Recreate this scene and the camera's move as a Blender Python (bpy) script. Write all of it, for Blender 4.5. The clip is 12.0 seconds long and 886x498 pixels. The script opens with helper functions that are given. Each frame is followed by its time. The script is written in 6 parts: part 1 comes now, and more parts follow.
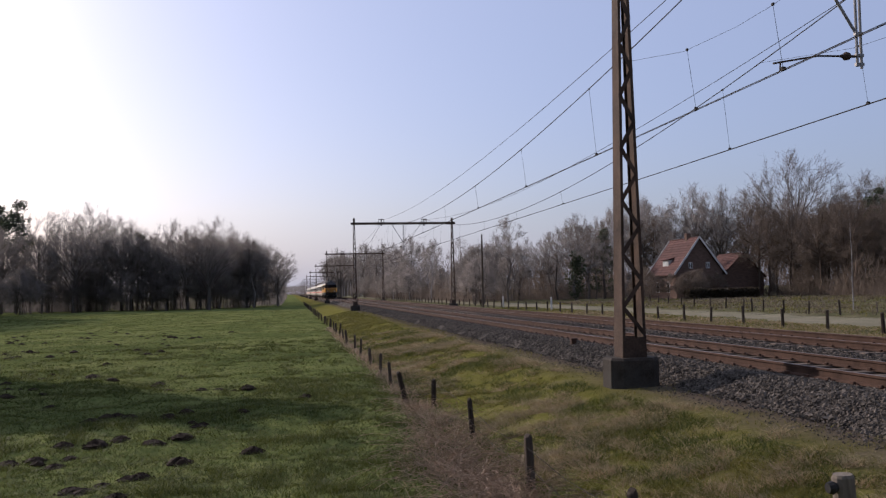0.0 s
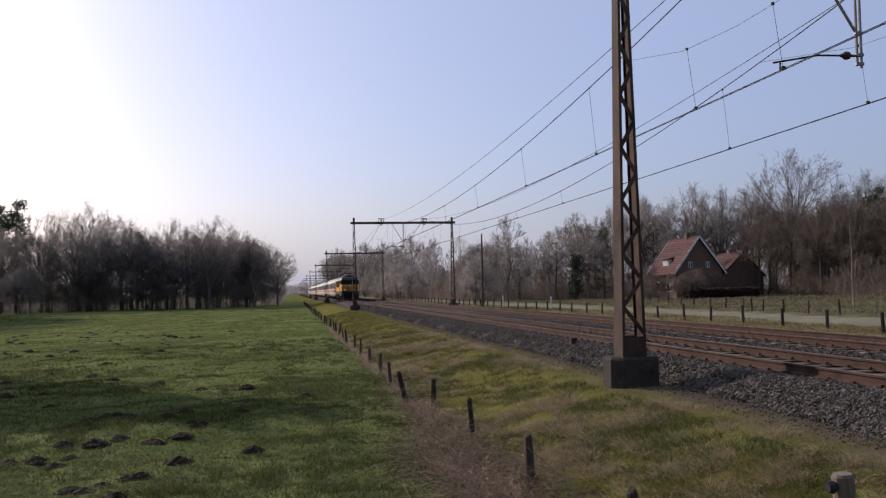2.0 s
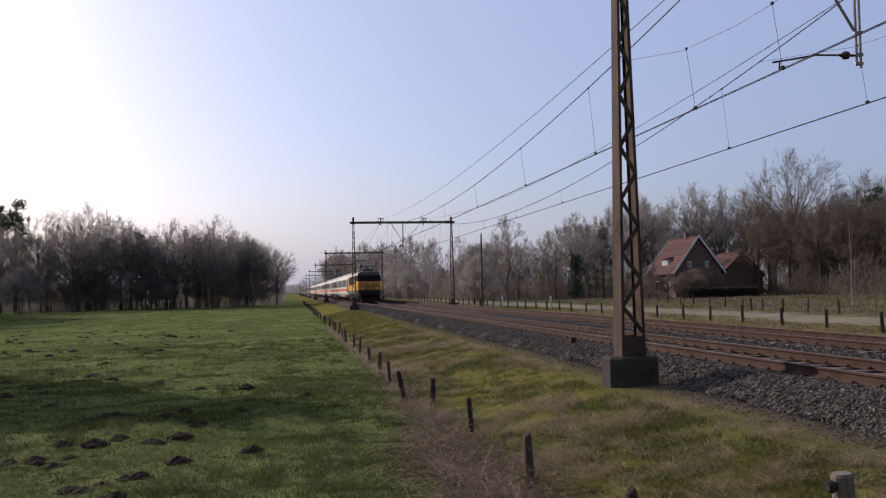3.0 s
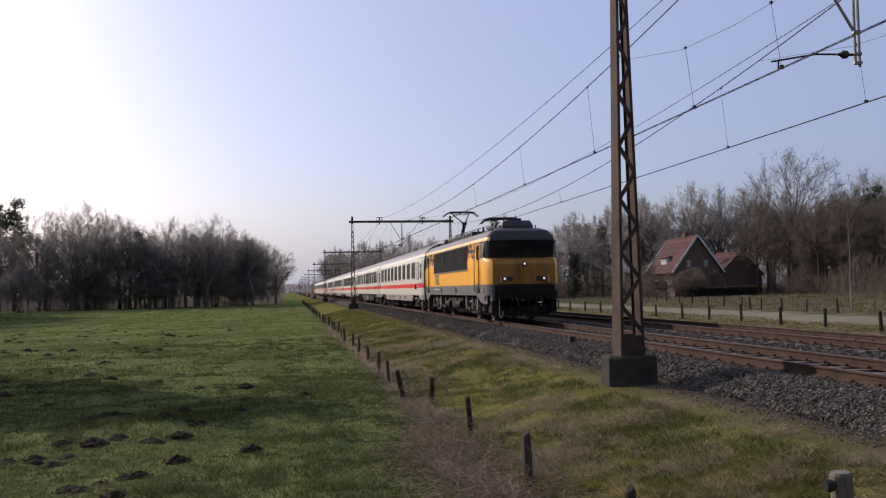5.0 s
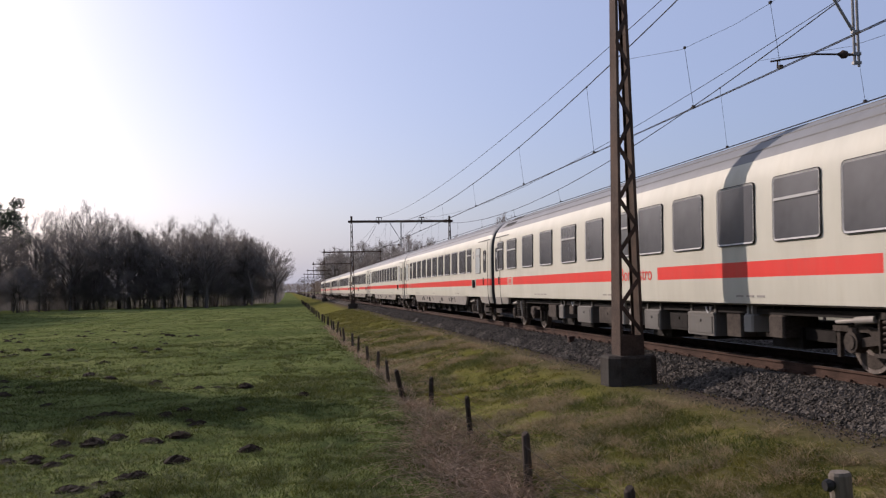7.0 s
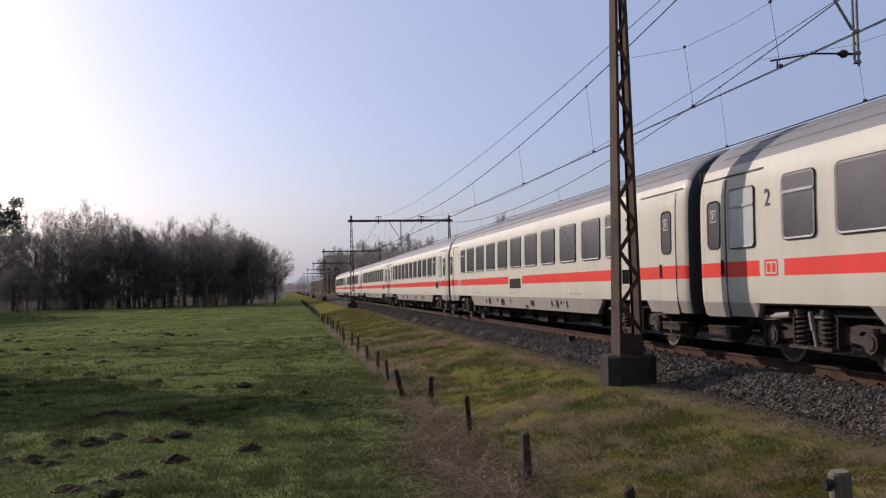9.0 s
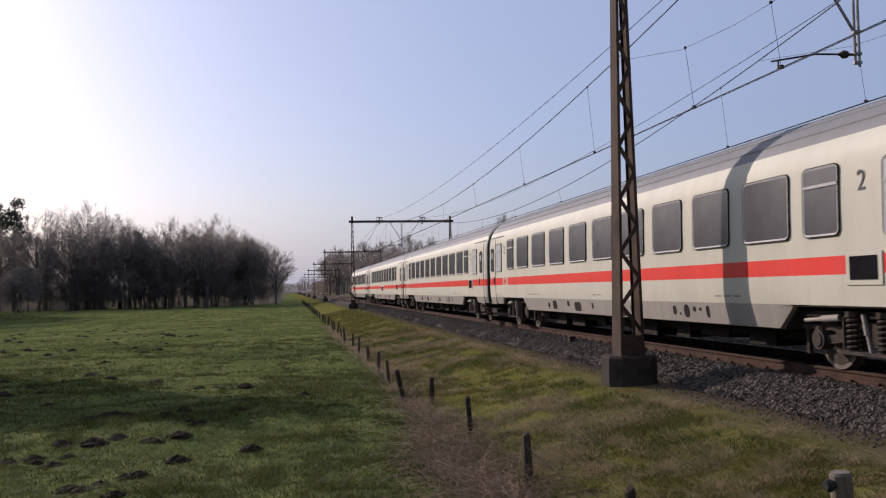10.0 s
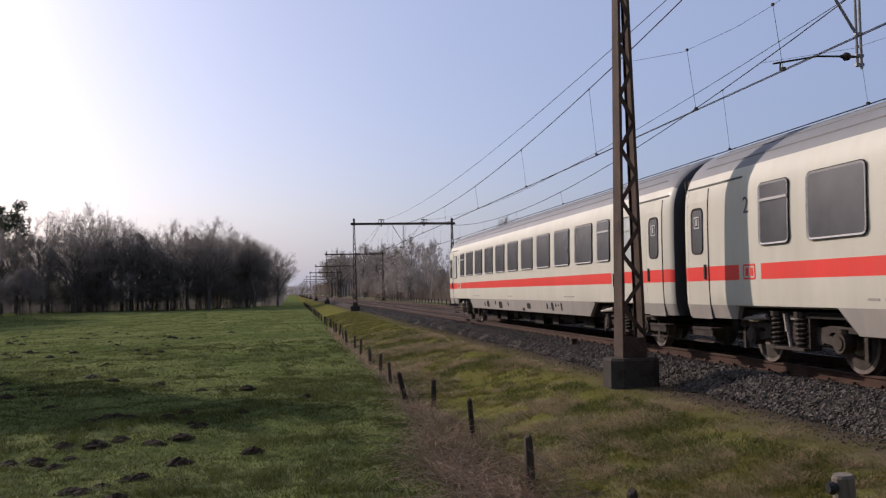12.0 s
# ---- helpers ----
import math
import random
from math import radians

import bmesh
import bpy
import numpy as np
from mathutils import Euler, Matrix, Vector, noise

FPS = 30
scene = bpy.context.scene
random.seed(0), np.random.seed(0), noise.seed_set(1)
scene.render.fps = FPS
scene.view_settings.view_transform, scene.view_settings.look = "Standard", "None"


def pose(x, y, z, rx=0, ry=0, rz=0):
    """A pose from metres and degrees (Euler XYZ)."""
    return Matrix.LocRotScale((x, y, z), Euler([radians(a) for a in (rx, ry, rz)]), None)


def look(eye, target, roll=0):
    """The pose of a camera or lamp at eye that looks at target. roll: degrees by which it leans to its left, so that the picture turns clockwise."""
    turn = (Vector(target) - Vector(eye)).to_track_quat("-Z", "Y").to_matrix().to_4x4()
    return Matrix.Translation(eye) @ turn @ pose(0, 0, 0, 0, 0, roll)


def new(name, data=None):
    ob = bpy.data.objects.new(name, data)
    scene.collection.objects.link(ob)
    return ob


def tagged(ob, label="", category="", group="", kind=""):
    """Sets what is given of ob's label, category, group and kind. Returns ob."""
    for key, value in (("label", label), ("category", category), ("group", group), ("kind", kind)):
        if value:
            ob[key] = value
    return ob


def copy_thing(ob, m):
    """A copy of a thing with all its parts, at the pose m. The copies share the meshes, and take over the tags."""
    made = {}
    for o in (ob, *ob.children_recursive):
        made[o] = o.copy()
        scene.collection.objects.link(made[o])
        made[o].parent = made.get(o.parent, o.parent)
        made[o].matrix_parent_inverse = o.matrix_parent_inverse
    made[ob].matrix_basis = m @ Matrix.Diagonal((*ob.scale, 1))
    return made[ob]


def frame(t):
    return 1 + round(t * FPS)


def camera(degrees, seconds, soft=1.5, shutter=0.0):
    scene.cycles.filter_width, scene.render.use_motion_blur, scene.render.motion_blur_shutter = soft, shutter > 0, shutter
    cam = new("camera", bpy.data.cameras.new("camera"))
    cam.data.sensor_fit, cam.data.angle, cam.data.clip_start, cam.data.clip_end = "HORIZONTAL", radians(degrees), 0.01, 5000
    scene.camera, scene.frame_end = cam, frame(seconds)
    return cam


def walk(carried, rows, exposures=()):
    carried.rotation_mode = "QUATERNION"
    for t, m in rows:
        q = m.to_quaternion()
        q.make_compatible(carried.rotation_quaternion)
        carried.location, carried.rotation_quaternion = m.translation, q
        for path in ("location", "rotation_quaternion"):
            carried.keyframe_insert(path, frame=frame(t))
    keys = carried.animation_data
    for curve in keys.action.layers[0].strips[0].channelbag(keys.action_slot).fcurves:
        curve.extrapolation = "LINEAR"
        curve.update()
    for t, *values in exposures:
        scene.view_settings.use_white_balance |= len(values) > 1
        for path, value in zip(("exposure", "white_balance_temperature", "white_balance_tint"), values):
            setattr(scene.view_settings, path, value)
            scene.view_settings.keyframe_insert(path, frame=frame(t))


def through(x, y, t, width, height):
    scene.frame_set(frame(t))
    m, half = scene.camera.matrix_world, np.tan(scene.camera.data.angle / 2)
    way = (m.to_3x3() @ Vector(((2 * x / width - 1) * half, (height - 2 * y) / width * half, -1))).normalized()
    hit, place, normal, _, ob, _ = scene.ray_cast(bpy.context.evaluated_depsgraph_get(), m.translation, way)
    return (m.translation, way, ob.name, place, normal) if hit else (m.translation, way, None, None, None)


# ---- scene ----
# ---- camera: on a tripod beside the line, drifting a fraction of a degree ----
EYE = (0.0, 0.0, 1.326)
FOV = 52.497
YAW, PITCH, ROLL = 9.6227, 2.6589, -1.1131
cam = camera(FOV, 12.0, soft=1.25, shutter=0.03)


def aim(yaw, pitch):
    y, p = radians(yaw), radians(pitch)
    way = Vector((math.sin(y) * math.cos(p), math.cos(y) * math.cos(p), math.sin(p)))
    return look(EYE, Vector(EYE) + 10 * way, ROLL)


# seconds, drift to the right and down in units of 0.036 degrees
DRIFT = [(0, 0, 0), (0.5, 0, 0.3), (1, 0, 0.7), (1.5, 0, 1), (2, 0.2, 1), (2.5, 0.8, 1.2), (3, 1.2, 1.7), (4, 2.2, 2.6),
         (5, 3, 3.3), (5.5, 3, 3.5), (6, 3.2, 3.6), (6.5, 3.5, 3.6), (7, 4.2, 3.6), (8, 4.6, 4.3), (9, 4.7, 4.8),
         (9.5, 4.2, 4.6), (10, 3.2, 3.5), (10.5, 3, 2.2), (11, 2, 1), (11.5, 1.2, 0.5), (12, 0, -0.5)]
walk(cam, [(t, aim(YAW + 0.036 * a, PITCH - 0.036 * b)) for t, a, b in DRIFT], exposures=[(0, 0.18, 6020, 24), (7.2, 0.18, 6020, 24), (8.8, 0.08, 6020, 24), (12, 0.08, 6020, 24)])

# ---- world and sun: low hazy afternoon sun, ahead and to the left of the line ----
SUN_AZ, SUN_EL = radians(-38.3), radians(25)      # from the track's direction (+y), turning to the right is positive
world = bpy.data.worlds.new("sky")
scene.world = world
world.use_nodes = True
wt = world.node_tree
sky = wt.nodes.new("ShaderNodeTexSky")
sky.sky_type = 'NISHITA'
sky.sun_disc = False
sky.sun_elevation, sky.sun_rotation = SUN_EL, SUN_AZ
sky.air_density, sky.dust_density, sky.ozone_density = 1.0, 3.0, 3.0
veil = wt.nodes.new("ShaderNodeMix")            # thin even haze over the whole sky
veil.data_type = 'RGBA'
wtc = wt.nodes.new("ShaderNodeTexCoord")
wsep = wt.nodes.new("ShaderNodeSeparateXYZ")
low = wt.nodes.new("ShaderNodeValToRGB")        # the haze thickens towards the horizon
for el, (at_z, v) in zip((low.color_ramp.elements[0], low.color_ramp.elements[1], low.color_ramp.elements.new(0.12)), ((0.0, 0.58), (0.30, 0.16), (0.09, 0.26))):
    el.position, el.color = at_z, (v, v, v, 1)
wt.links.new(wtc.outputs["Generated"], wsep.inputs[0])
wt.links.new(wsep.outputs[2], low.inputs[0])
wt.links.new(low.outputs[0], veil.inputs[0])
veil.inputs[7].default_value = (4.7, 5.4, 6.5, 1)
wt.links.new(sky.outputs[0], veil.inputs[6])
wt.links.new(veil.outputs[2], wt.nodes["Background"].inputs[0])
wt.nodes["Background"].inputs[1].default_value = 0.105
sun_way = Vector((math.sin(SUN_AZ) * math.cos(SUN_EL), math.cos(SUN_AZ) * math.cos(SUN_EL), math.sin(SUN_EL)))
lamp = bpy.data.lights.new("sun", 'SUN')
lamp.energy, lamp.angle, lamp.color = 4.6, radians(0.6), (1.0, 0.86, 0.68)
sun = new("sun", lamp)
sun.matrix_world = look(sun_way * 50, (0, 0, 0))


# ---- materials ----
def nodes(name):
    m = bpy.data.materials.new(name)
    m.use_nodes = True
    return m, m.node_tree, m.node_tree.nodes["Principled BSDF"]


def ramp(t, fac, stops):
    r = t.nodes.new("ShaderNodeValToRGB")
    els = r.color_ramp.elements
    while len(els) < len(stops):
        els.new(0.5)
    for e, (pos, col) in zip(els, stops):
        e.position, e.color = pos, (*col, 1)
    t.links.new(fac, r.inputs[0])
    return r.outputs[0]


def tex(t, scale, detail=4, rough=0.6, coord="Object", stretch=(1, 1, 1)):
    tc = t.nodes.new("ShaderNodeTexCoord")
    mp = t.nodes.new("ShaderNodeMapping")
    mp.inputs["Scale"].default_value = stretch
    n = t.nodes.new("ShaderNodeTexNoise")
    n.inputs["Scale"].default_value, n.inputs["Detail"].default_value, n.inputs["Roughness"].default_value = scale, detail, rough
    t.links.new(tc.outputs[coord], mp.inputs[0])
    t.links.new(mp.outputs[0], n.inputs[0])
    return n.outputs[0]


def blend(t, fac, a, b, mode='MIX'):
    x = t.nodes.new("ShaderNodeMix")
    x.data_type, x.blend_type = 'RGBA', mode
    for v, s in ((fac, x.inputs[0]), (a, x.inputs[6]), (b, x.inputs[7])):
        if isinstance(v, bpy.types.NodeSocket):
            t.links.new(v, s)
        elif isinstance(v, tuple):
            s.default_value = (*v, 1)
        else:
            s.default_value = v
    return x.outputs[2]


def bump(t, bsdf, height, strength, dist):
    b = t.nodes.new("ShaderNodeBump")
    b.inputs["Strength"].default_value, b.inputs["Distance"].default_value = strength, dist
    t.links.new(height, b.inputs["Height"])
    t.links.new(b.outputs[0], bsdf.inputs["Normal"])


def surface(name, dark, light, scale=3.0, fine=40.0, rough=0.7, metal=0.0, relief=0.004, stretch=(1, 1, 1), island=0.0, per_object=0.0, spec=0.08, grime=None):
    """Two scales of variation between two colours, fine relief, and where wanted a tone of its own for each piece."""
    m, t, b = nodes(name)
    big, small = tex(t, scale, 5, 0.6, stretch=stretch), tex(t, fine, 3, 0.6, stretch=stretch)
    mixed = blend(t, 0.4, big, small)
    col = ramp(t, mixed, [(0.35, dark), (0.65, light)])
    if grime:
        col = blend(t, ramp(t, tex(t, scale * 0.45, 6, 0.7), [(0.5, (0, 0, 0)), (0.72, (0.75, 0.75, 0.75))]), col, grime)
    if island:
        g = t.nodes.new("ShaderNodeNewGeometry")
        col = blend(t, 1.0, col, ramp(t, g.outputs["Random Per Island"], [(0, (1 - island,) * 3), (1, (1 + island,) * 3)]), 'MULTIPLY')
    if per_object:
        o = t.nodes.new("ShaderNodeObjectInfo")
        col = blend(t, 1.0, col, ramp(t, o.outputs["Random"], [(0, (1 - per_object,) * 3), (1, (1 + per_object,) * 3)]), 'MULTIPLY')
    t.links.new(col, b.inputs["Base Color"])
    b.inputs["Roughness"].default_value, b.inputs["Metallic"].default_value = rough, metal
    b.inputs["Specular IOR Level"].default_value = spec
    if relief:
        bump(t, b, small, 0.5, relief)
    return m


def leafy(name, dark, light, scale=0.6):
    """Grass blades and leaves: a tone for each blade, light shining through."""
    m, t, b = nodes(name)
    g = t.nodes.new("ShaderNodeNewGeometry")
    col = ramp(t, g.outputs["Random Per Island"], [(0.0, dark), (1.0, light)])
    patch = blend(t, 0.5, tex(t, scale, 4), tex(t, scale * 6, 3))
    col = blend(t, 1.0, col, ramp(t, patch, [(0.34, (0.62, 0.68, 0.66)), (0.66, (1.34, 1.24, 1.06))]), 'MULTIPLY')
    t.links.new(col, b.inputs["Base Color"])
    b.inputs["Roughness"].default_value = 0.65
    b.inputs["Specular IOR Level"].default_value = 0.12
    tr = t.nodes.new("ShaderNodeBsdfTranslucent")
    mx = t.nodes.new("ShaderNodeMixShader")
    mx.inputs[0].default_value = 0.35
    t.links.new(col, tr.inputs[0])
    t.links.new(b.outputs[0], mx.inputs[1])
    t.links.new(tr.outputs[0], mx.inputs[2])
    t.links.new(mx.outputs[0], t.nodes["Material Output"].inputs[0])
    return m


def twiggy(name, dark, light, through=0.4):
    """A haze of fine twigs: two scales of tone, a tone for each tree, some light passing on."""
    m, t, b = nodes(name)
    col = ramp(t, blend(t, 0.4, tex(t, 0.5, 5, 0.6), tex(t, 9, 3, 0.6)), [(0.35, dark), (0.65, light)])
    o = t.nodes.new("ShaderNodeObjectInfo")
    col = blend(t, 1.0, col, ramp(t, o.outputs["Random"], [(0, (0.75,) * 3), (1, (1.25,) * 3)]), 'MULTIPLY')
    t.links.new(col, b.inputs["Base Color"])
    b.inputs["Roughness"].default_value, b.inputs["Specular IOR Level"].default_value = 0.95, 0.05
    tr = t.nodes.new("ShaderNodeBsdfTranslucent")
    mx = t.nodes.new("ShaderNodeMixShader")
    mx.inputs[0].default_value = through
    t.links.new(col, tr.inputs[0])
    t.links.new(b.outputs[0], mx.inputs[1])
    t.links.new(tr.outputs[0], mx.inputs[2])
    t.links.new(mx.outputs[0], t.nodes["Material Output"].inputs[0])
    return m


def glassy(name, col, rough=0.06, spec=0.5):
    m, t, b = nodes(name)
    c = ramp(t, tex(t, 1.3, 3), [(0.3, tuple(0.8 * v for v in col)), (0.7, tuple(1.2 * v for v in col))])
    t.links.new(c, b.inputs["Base Color"])
    b.inputs["Roughness"].default_value, b.inputs["IOR"].default_value = rough, 1.5
    b.inputs["Specular IOR Level"].default_value = spec
    return m


STEEL = surface("weathered_painted_steel", (0.026, 0.019, 0.015), (0.080, 0.058, 0.045), 1.5, 30, 0.85, 0.0, 0.002, grime=(0.10, 0.062, 0.042))
GALV = surface("galvanised_steel", (0.16, 0.16, 0.155), (0.27, 0.27, 0.26), 4, 50, 0.55, 0.3, 0.001)
CONCRETE = surface("old_concrete", (0.014, 0.012, 0.010), (0.058, 0.049, 0.040), 2.2, 45, 0.9, 0, 0.006, grime=(0.05, 0.05, 0.045))
RUST = surface("rusty_rail", (0.030, 0.019, 0.014), (0.072, 0.043, 0.031), 3, 60, 0.85, 0, 0.002)
RAILTOP = surface("worn_rail_head", (0.10, 0.075, 0.06), (0.20, 0.16, 0.14), 2, 40, 0.5, 0.5, 0.0005, stretch=(1, 0.05, 1))
SLEEPER = surface("weathered_sleeper", (0.042, 0.033, 0.027), (0.125, 0.102, 0.083), 3, 35, 0.9, 0, 0.008, per_object=0.3)
STONE = surface("ballast_stone", (0.022, 0.020, 0.017), (0.118, 0.103, 0.086), 6, 80, 0.85, 0, 0.004, island=0.55)
WIRE = surface("tarnished_copper_wire", (0.018, 0.017, 0.016), (0.040, 0.037, 0.034), 4, 50, 0.8, 0.0, 0)
WOOD = surface("grey_fence_wood", (0.018, 0.014, 0.011), (0.078, 0.062, 0.048), 4, 40, 0.9, 0, 0.006, stretch=(1, 1, 0.15), per_object=0.35)
SOIL = surface("molehill_soil", (0.009, 0.006, 0.0045), (0.030, 0.021, 0.014), 5, 60, 0.95, 0, 0.02)
BROWNBARK = surface("brown_bark", (0.045, 0.033, 0.025), (0.11, 0.082, 0.062), 2.5, 25, 0.95, 0, 0.01, stretch=(1, 1, 0.3), per_object=0.3)
BARK = surface("bare_bark", (0.060, 0.052, 0.045), (0.135, 0.118, 0.102), 2.5, 25, 0.95, 0, 0.01, stretch=(1, 1, 0.3), per_object=0.3)
# grey twigs pass on much light, standing in for haze over the backlit wood
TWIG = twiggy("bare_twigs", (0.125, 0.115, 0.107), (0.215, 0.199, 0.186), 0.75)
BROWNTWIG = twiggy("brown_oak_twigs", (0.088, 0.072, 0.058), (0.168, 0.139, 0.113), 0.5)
BIRCH = surface("birch_bark", (0.11, 0.105, 0.10), (0.36, 0.345, 0.325), 3, 20, 0.8, 0, 0.004, stretch=(1, 1, 2.5))
PINE = leafy("pine_needles", (0.034, 0.044, 0.030), (0.075, 0.092, 0.060))
HEDGE = leafy("dark_beech_hedge", (0.028, 0.023, 0.018), (0.062, 0.051, 0.039))
BRAMBLE = leafy("dry_bramble", (0.15, 0.105, 0.080), (0.37, 0.285, 0.225))
BLADE = leafy("meadow_grass", (0.030, 0.044, 0.010), (0.090, 0.104, 0.026), 0.9)
MOSSY = leafy("mossy_verge_grass", (0.064, 0.070, 0.014), (0.170, 0.156, 0.040), 0.8)
DEADGRASS = leafy("grey_dead_grass", (0.075, 0.064, 0.046), (0.19, 0.165, 0.125))
STRAW = leafy("dry_grass", (0.16, 0.125, 0.075), (0.35, 0.285, 0.19))


# ---- mesh tools ----
class Solid:
    """Collects vertices, faces and material slots for one mesh."""

    def __init__(self):
        self.v, self.f, self.m = [], [], []

    def add(self, verts, faces, slot=0):
        n = len(self.v)
        self.v += [tuple(p) for p in verts]
        self.f += [tuple(i + n for i in f) for f in faces]
        self.m += [slot] * len(faces)
        return self

    def box(self, x0, x1, y0, y1, z0, z1, slot=0, c=0.0):
        """A box; c: chamfer of its upright edges and its top."""
        if c <= 0:
            p = [(x0, y0, z0), (x1, y0, z0), (x1, y1, z0), (x0, y1, z0), (x0, y0, z1), (x1, y0, z1), (x1, y1, z1), (x0, y1, z1)]
            return self.add(p, [(3, 2, 1, 0), (4, 5, 6, 7), (0, 1, 5, 4), (1, 2, 6, 5), (2, 3, 7, 6), (3, 0, 4, 7)], slot)
        rings = []
        for d, z in ((0, z0), (0, z1 - c), (c, z1)):
            a, b, e, g = x0 + d, x1 - d, y0 + d, y1 - d
            rings.append([(a + c, e, z), (b - c, e, z), (b, e + c, z), (b, g - c, z), (b - c, g, z), (a + c, g, z), (a, g - c, z), (a, e + c, z)])
        return self.loft(rings, slot)

    def loft(self, rings, slot=0, caps=True, closed=True):
        n = len(rings[0])
        verts = [p for r in rings for p in r]
        faces = []
        for k in range(len(rings) - 1):
            for i in range(n if closed else n - 1):
                j = (i + 1) % n
                faces.append((k * n + i, k * n + j, (k + 1) * n + j, (k + 1) * n + i))
        if caps:
            faces.append(tuple(reversed(range(n))))
            faces.append(tuple(range((len(rings) - 1) * n, len(rings) * n)))
        return self.add(verts, faces, slot)

    def tube(self, pts, radii, n=6, slot=0):
        """A round bar through the points."""
        pts = [Vector(p) for p in pts]
        if not isinstance(radii, (list, tuple)):
            radii = [radii] * len(pts)
        rings = []
        for i, p in enumerate(pts):
            d = (pts[min(i + 1, len(pts) - 1)] - pts[max(i - 1, 0)]).normalized()
            a = d.cross(Vector((0, 0, 1)) if abs(d.z) < 0.9 else Vector((1, 0, 0))).normalized()
            b = d.cross(a)
            rings.append([tuple(p + radii[i] * (math.cos(t) * a + math.sin(t) * b)) for t in [2 * math.pi * k / n for k in range(n)]])
        return self.loft(rings, slot)

    def disc(self, x0, x1, y, z, r, n=20, slot=0, hub=0.0):
        """A wheel-like disc round an axis along x."""
        rings = []
        prof = [(x0, r), (x1, r)] if not hub else [(x0, r * 0.96), (x0 + 0.01, r), (x1, r)]
        for x, q in prof:
            rings.append([(x, y + q * math.cos(a), z + q * math.sin(a)) for a in [2 * math.pi * k / n for k in range(n)]])
        return self.loft(rings, slot)

    def bar(self, a, b, w, h, slot=0):
        """A flat bar from a to b, w wide across its way and level, h thick."""
        a, b = Vector(a), Vector(b)
        d = (b - a).normalized()
        s = d.cross(Vector((0, 0, 1)) if abs(d.z) < 0.95 else Vector((0, 1, 0))).normalized() * (w / 2)
        u = s.cross(d).normalized() * (h / 2)
        rings = [[tuple(p + s + u), tuple(p - s + u), tuple(p - s - u), tuple(p + s - u)] for p in (a, b)]
        return self.loft(rings, slot)

    def mesh(self, name, mats, smooth=False):
        me = bpy.data.meshes.new(name)
        me.from_pydata(self.v, [], self.f)
        for m in (mats if isinstance(mats, (list, tuple)) else [mats]):
            me.materials.append(m)
        if any(self.m):
            me.polygons.foreach_set("material_index", self.m)
        if smooth:
            me.polygons.foreach_set("use_smooth", [True] * len(self.f))
            me.set_sharp_from_angle(angle=radians(38))
        me.update()
        return me


def part(name, solid, mats, parent, label="", smooth=False, m=None):
    """Links a solid (or a mesh that is shared) as one part under a thing or a part."""
    ob = new(name, solid if isinstance(solid, bpy.types.Mesh) else solid.mesh(name, mats, smooth))
    if parent:
        ob.parent = parent
    if m is not None:
        ob.matrix_basis = m
    return tagged(ob, label)


def thing(name, label, category, group="", kind="", m=None):
    ob = new(name)
    ob.empty_display_size = 0.2
    if m is not None:
        ob.matrix_basis = m
    return tagged(ob, label, category, group, kind)


def cloud(verts, faces, name, mats, kind_label="", category="", slots=None, m=None):
    """One mesh of kind stuff out of arrays."""
    me = bpy.data.meshes.new(name)
    me.from_pydata(verts.tolist() if hasattr(verts, "tolist") else verts, [], faces.tolist() if hasattr(faces, "tolist") else faces)
    for mm in (mats if isinstance(mats, (list, tuple)) else [mats]):
        me.materials.append(mm)
    if slots is not None:
        me.polygons.foreach_set("material_index", slots)
    me.update()
    ob = new(name, me)
    return tagged(ob, kind_label, category, "", "stuff")


# ---- the lie of the land: metres above the rail heads ----
TRACK, FAR = 8.968, 13.3                 # centre lines of the two tracks
PROFILE = [(-4000, -1.1), (-20, -1.1), (-3, -1.05), (1.8, -1.02), (2.6, -1.10), (3.2, -1.0), (4.4, -0.77), (5.6, -0.54), (6.6, -0.50),
           (7.0, -0.55), (15.0, -0.55), (16.5, -0.52), (20.5, -0.55), (23.5, -0.56), (28.5, -0.55), (32, -0.45), (60, -0.2), (110, 0.2), (4000, 0.5)]
PX, PZ = np.array([a for a, b in PROFILE]), np.array([b for a, b in PROFILE])


def wave(x, y):
    """Gentle unevenness, in metres."""
    w = 0.02 * np.sin(x * 0.9 + 1.3 * np.sin(y * 0.37)) + 0.014 * np.sin(y * 0.83 + 0.7 * np.sin(x * 0.61)) + 0.02 * np.sin(2.1 * x - 1.7 * y)
    return w + 0.012 * np.sin(5.3 * x + 2.9 * y) * np.sin(4.1 * y - 2.2 * x)


LATTICE = np.random.default_rng(99).random((256, 256))


def patchy(x, y, size, shift=0):
    """Smooth random patches between 0 and 1, about so many metres across."""
    u, v = np.asarray(x, float) / size + 37.7 * (shift + 1), np.asarray(y, float) / size + 11.3 * (shift + 1)
    i, j = np.floor(u).astype(int), np.floor(v).astype(int)
    f, g = u - i, v - j
    f, g = f * f * (3 - 2 * f), g * g * (3 - 2 * g)
    i, j = i % 255, j % 255
    return (LATTICE[i, j] * (1 - f) + LATTICE[i + 1, j] * f) * (1 - g) + (LATTICE[i, j + 1] * (1 - f) + LATTICE[i + 1, j + 1] * f) * g


def land(x, y):
    x, y = np.asarray(x, float), np.asarray(y, float)
    rough_here = np.clip((5.8 - x) / 2.0, 0.0, 1.0) + np.clip((x - 17) / 3, 0, 1)
    tussock = 0.085 * (patchy(x, y, 0.40, 7) - 0.5) + 0.07 * (patchy(x, y, 1.1, 8) - 0.5)
    return np.interp(x, PX, PZ) + (wave(x, y) + tussock) * rough_here


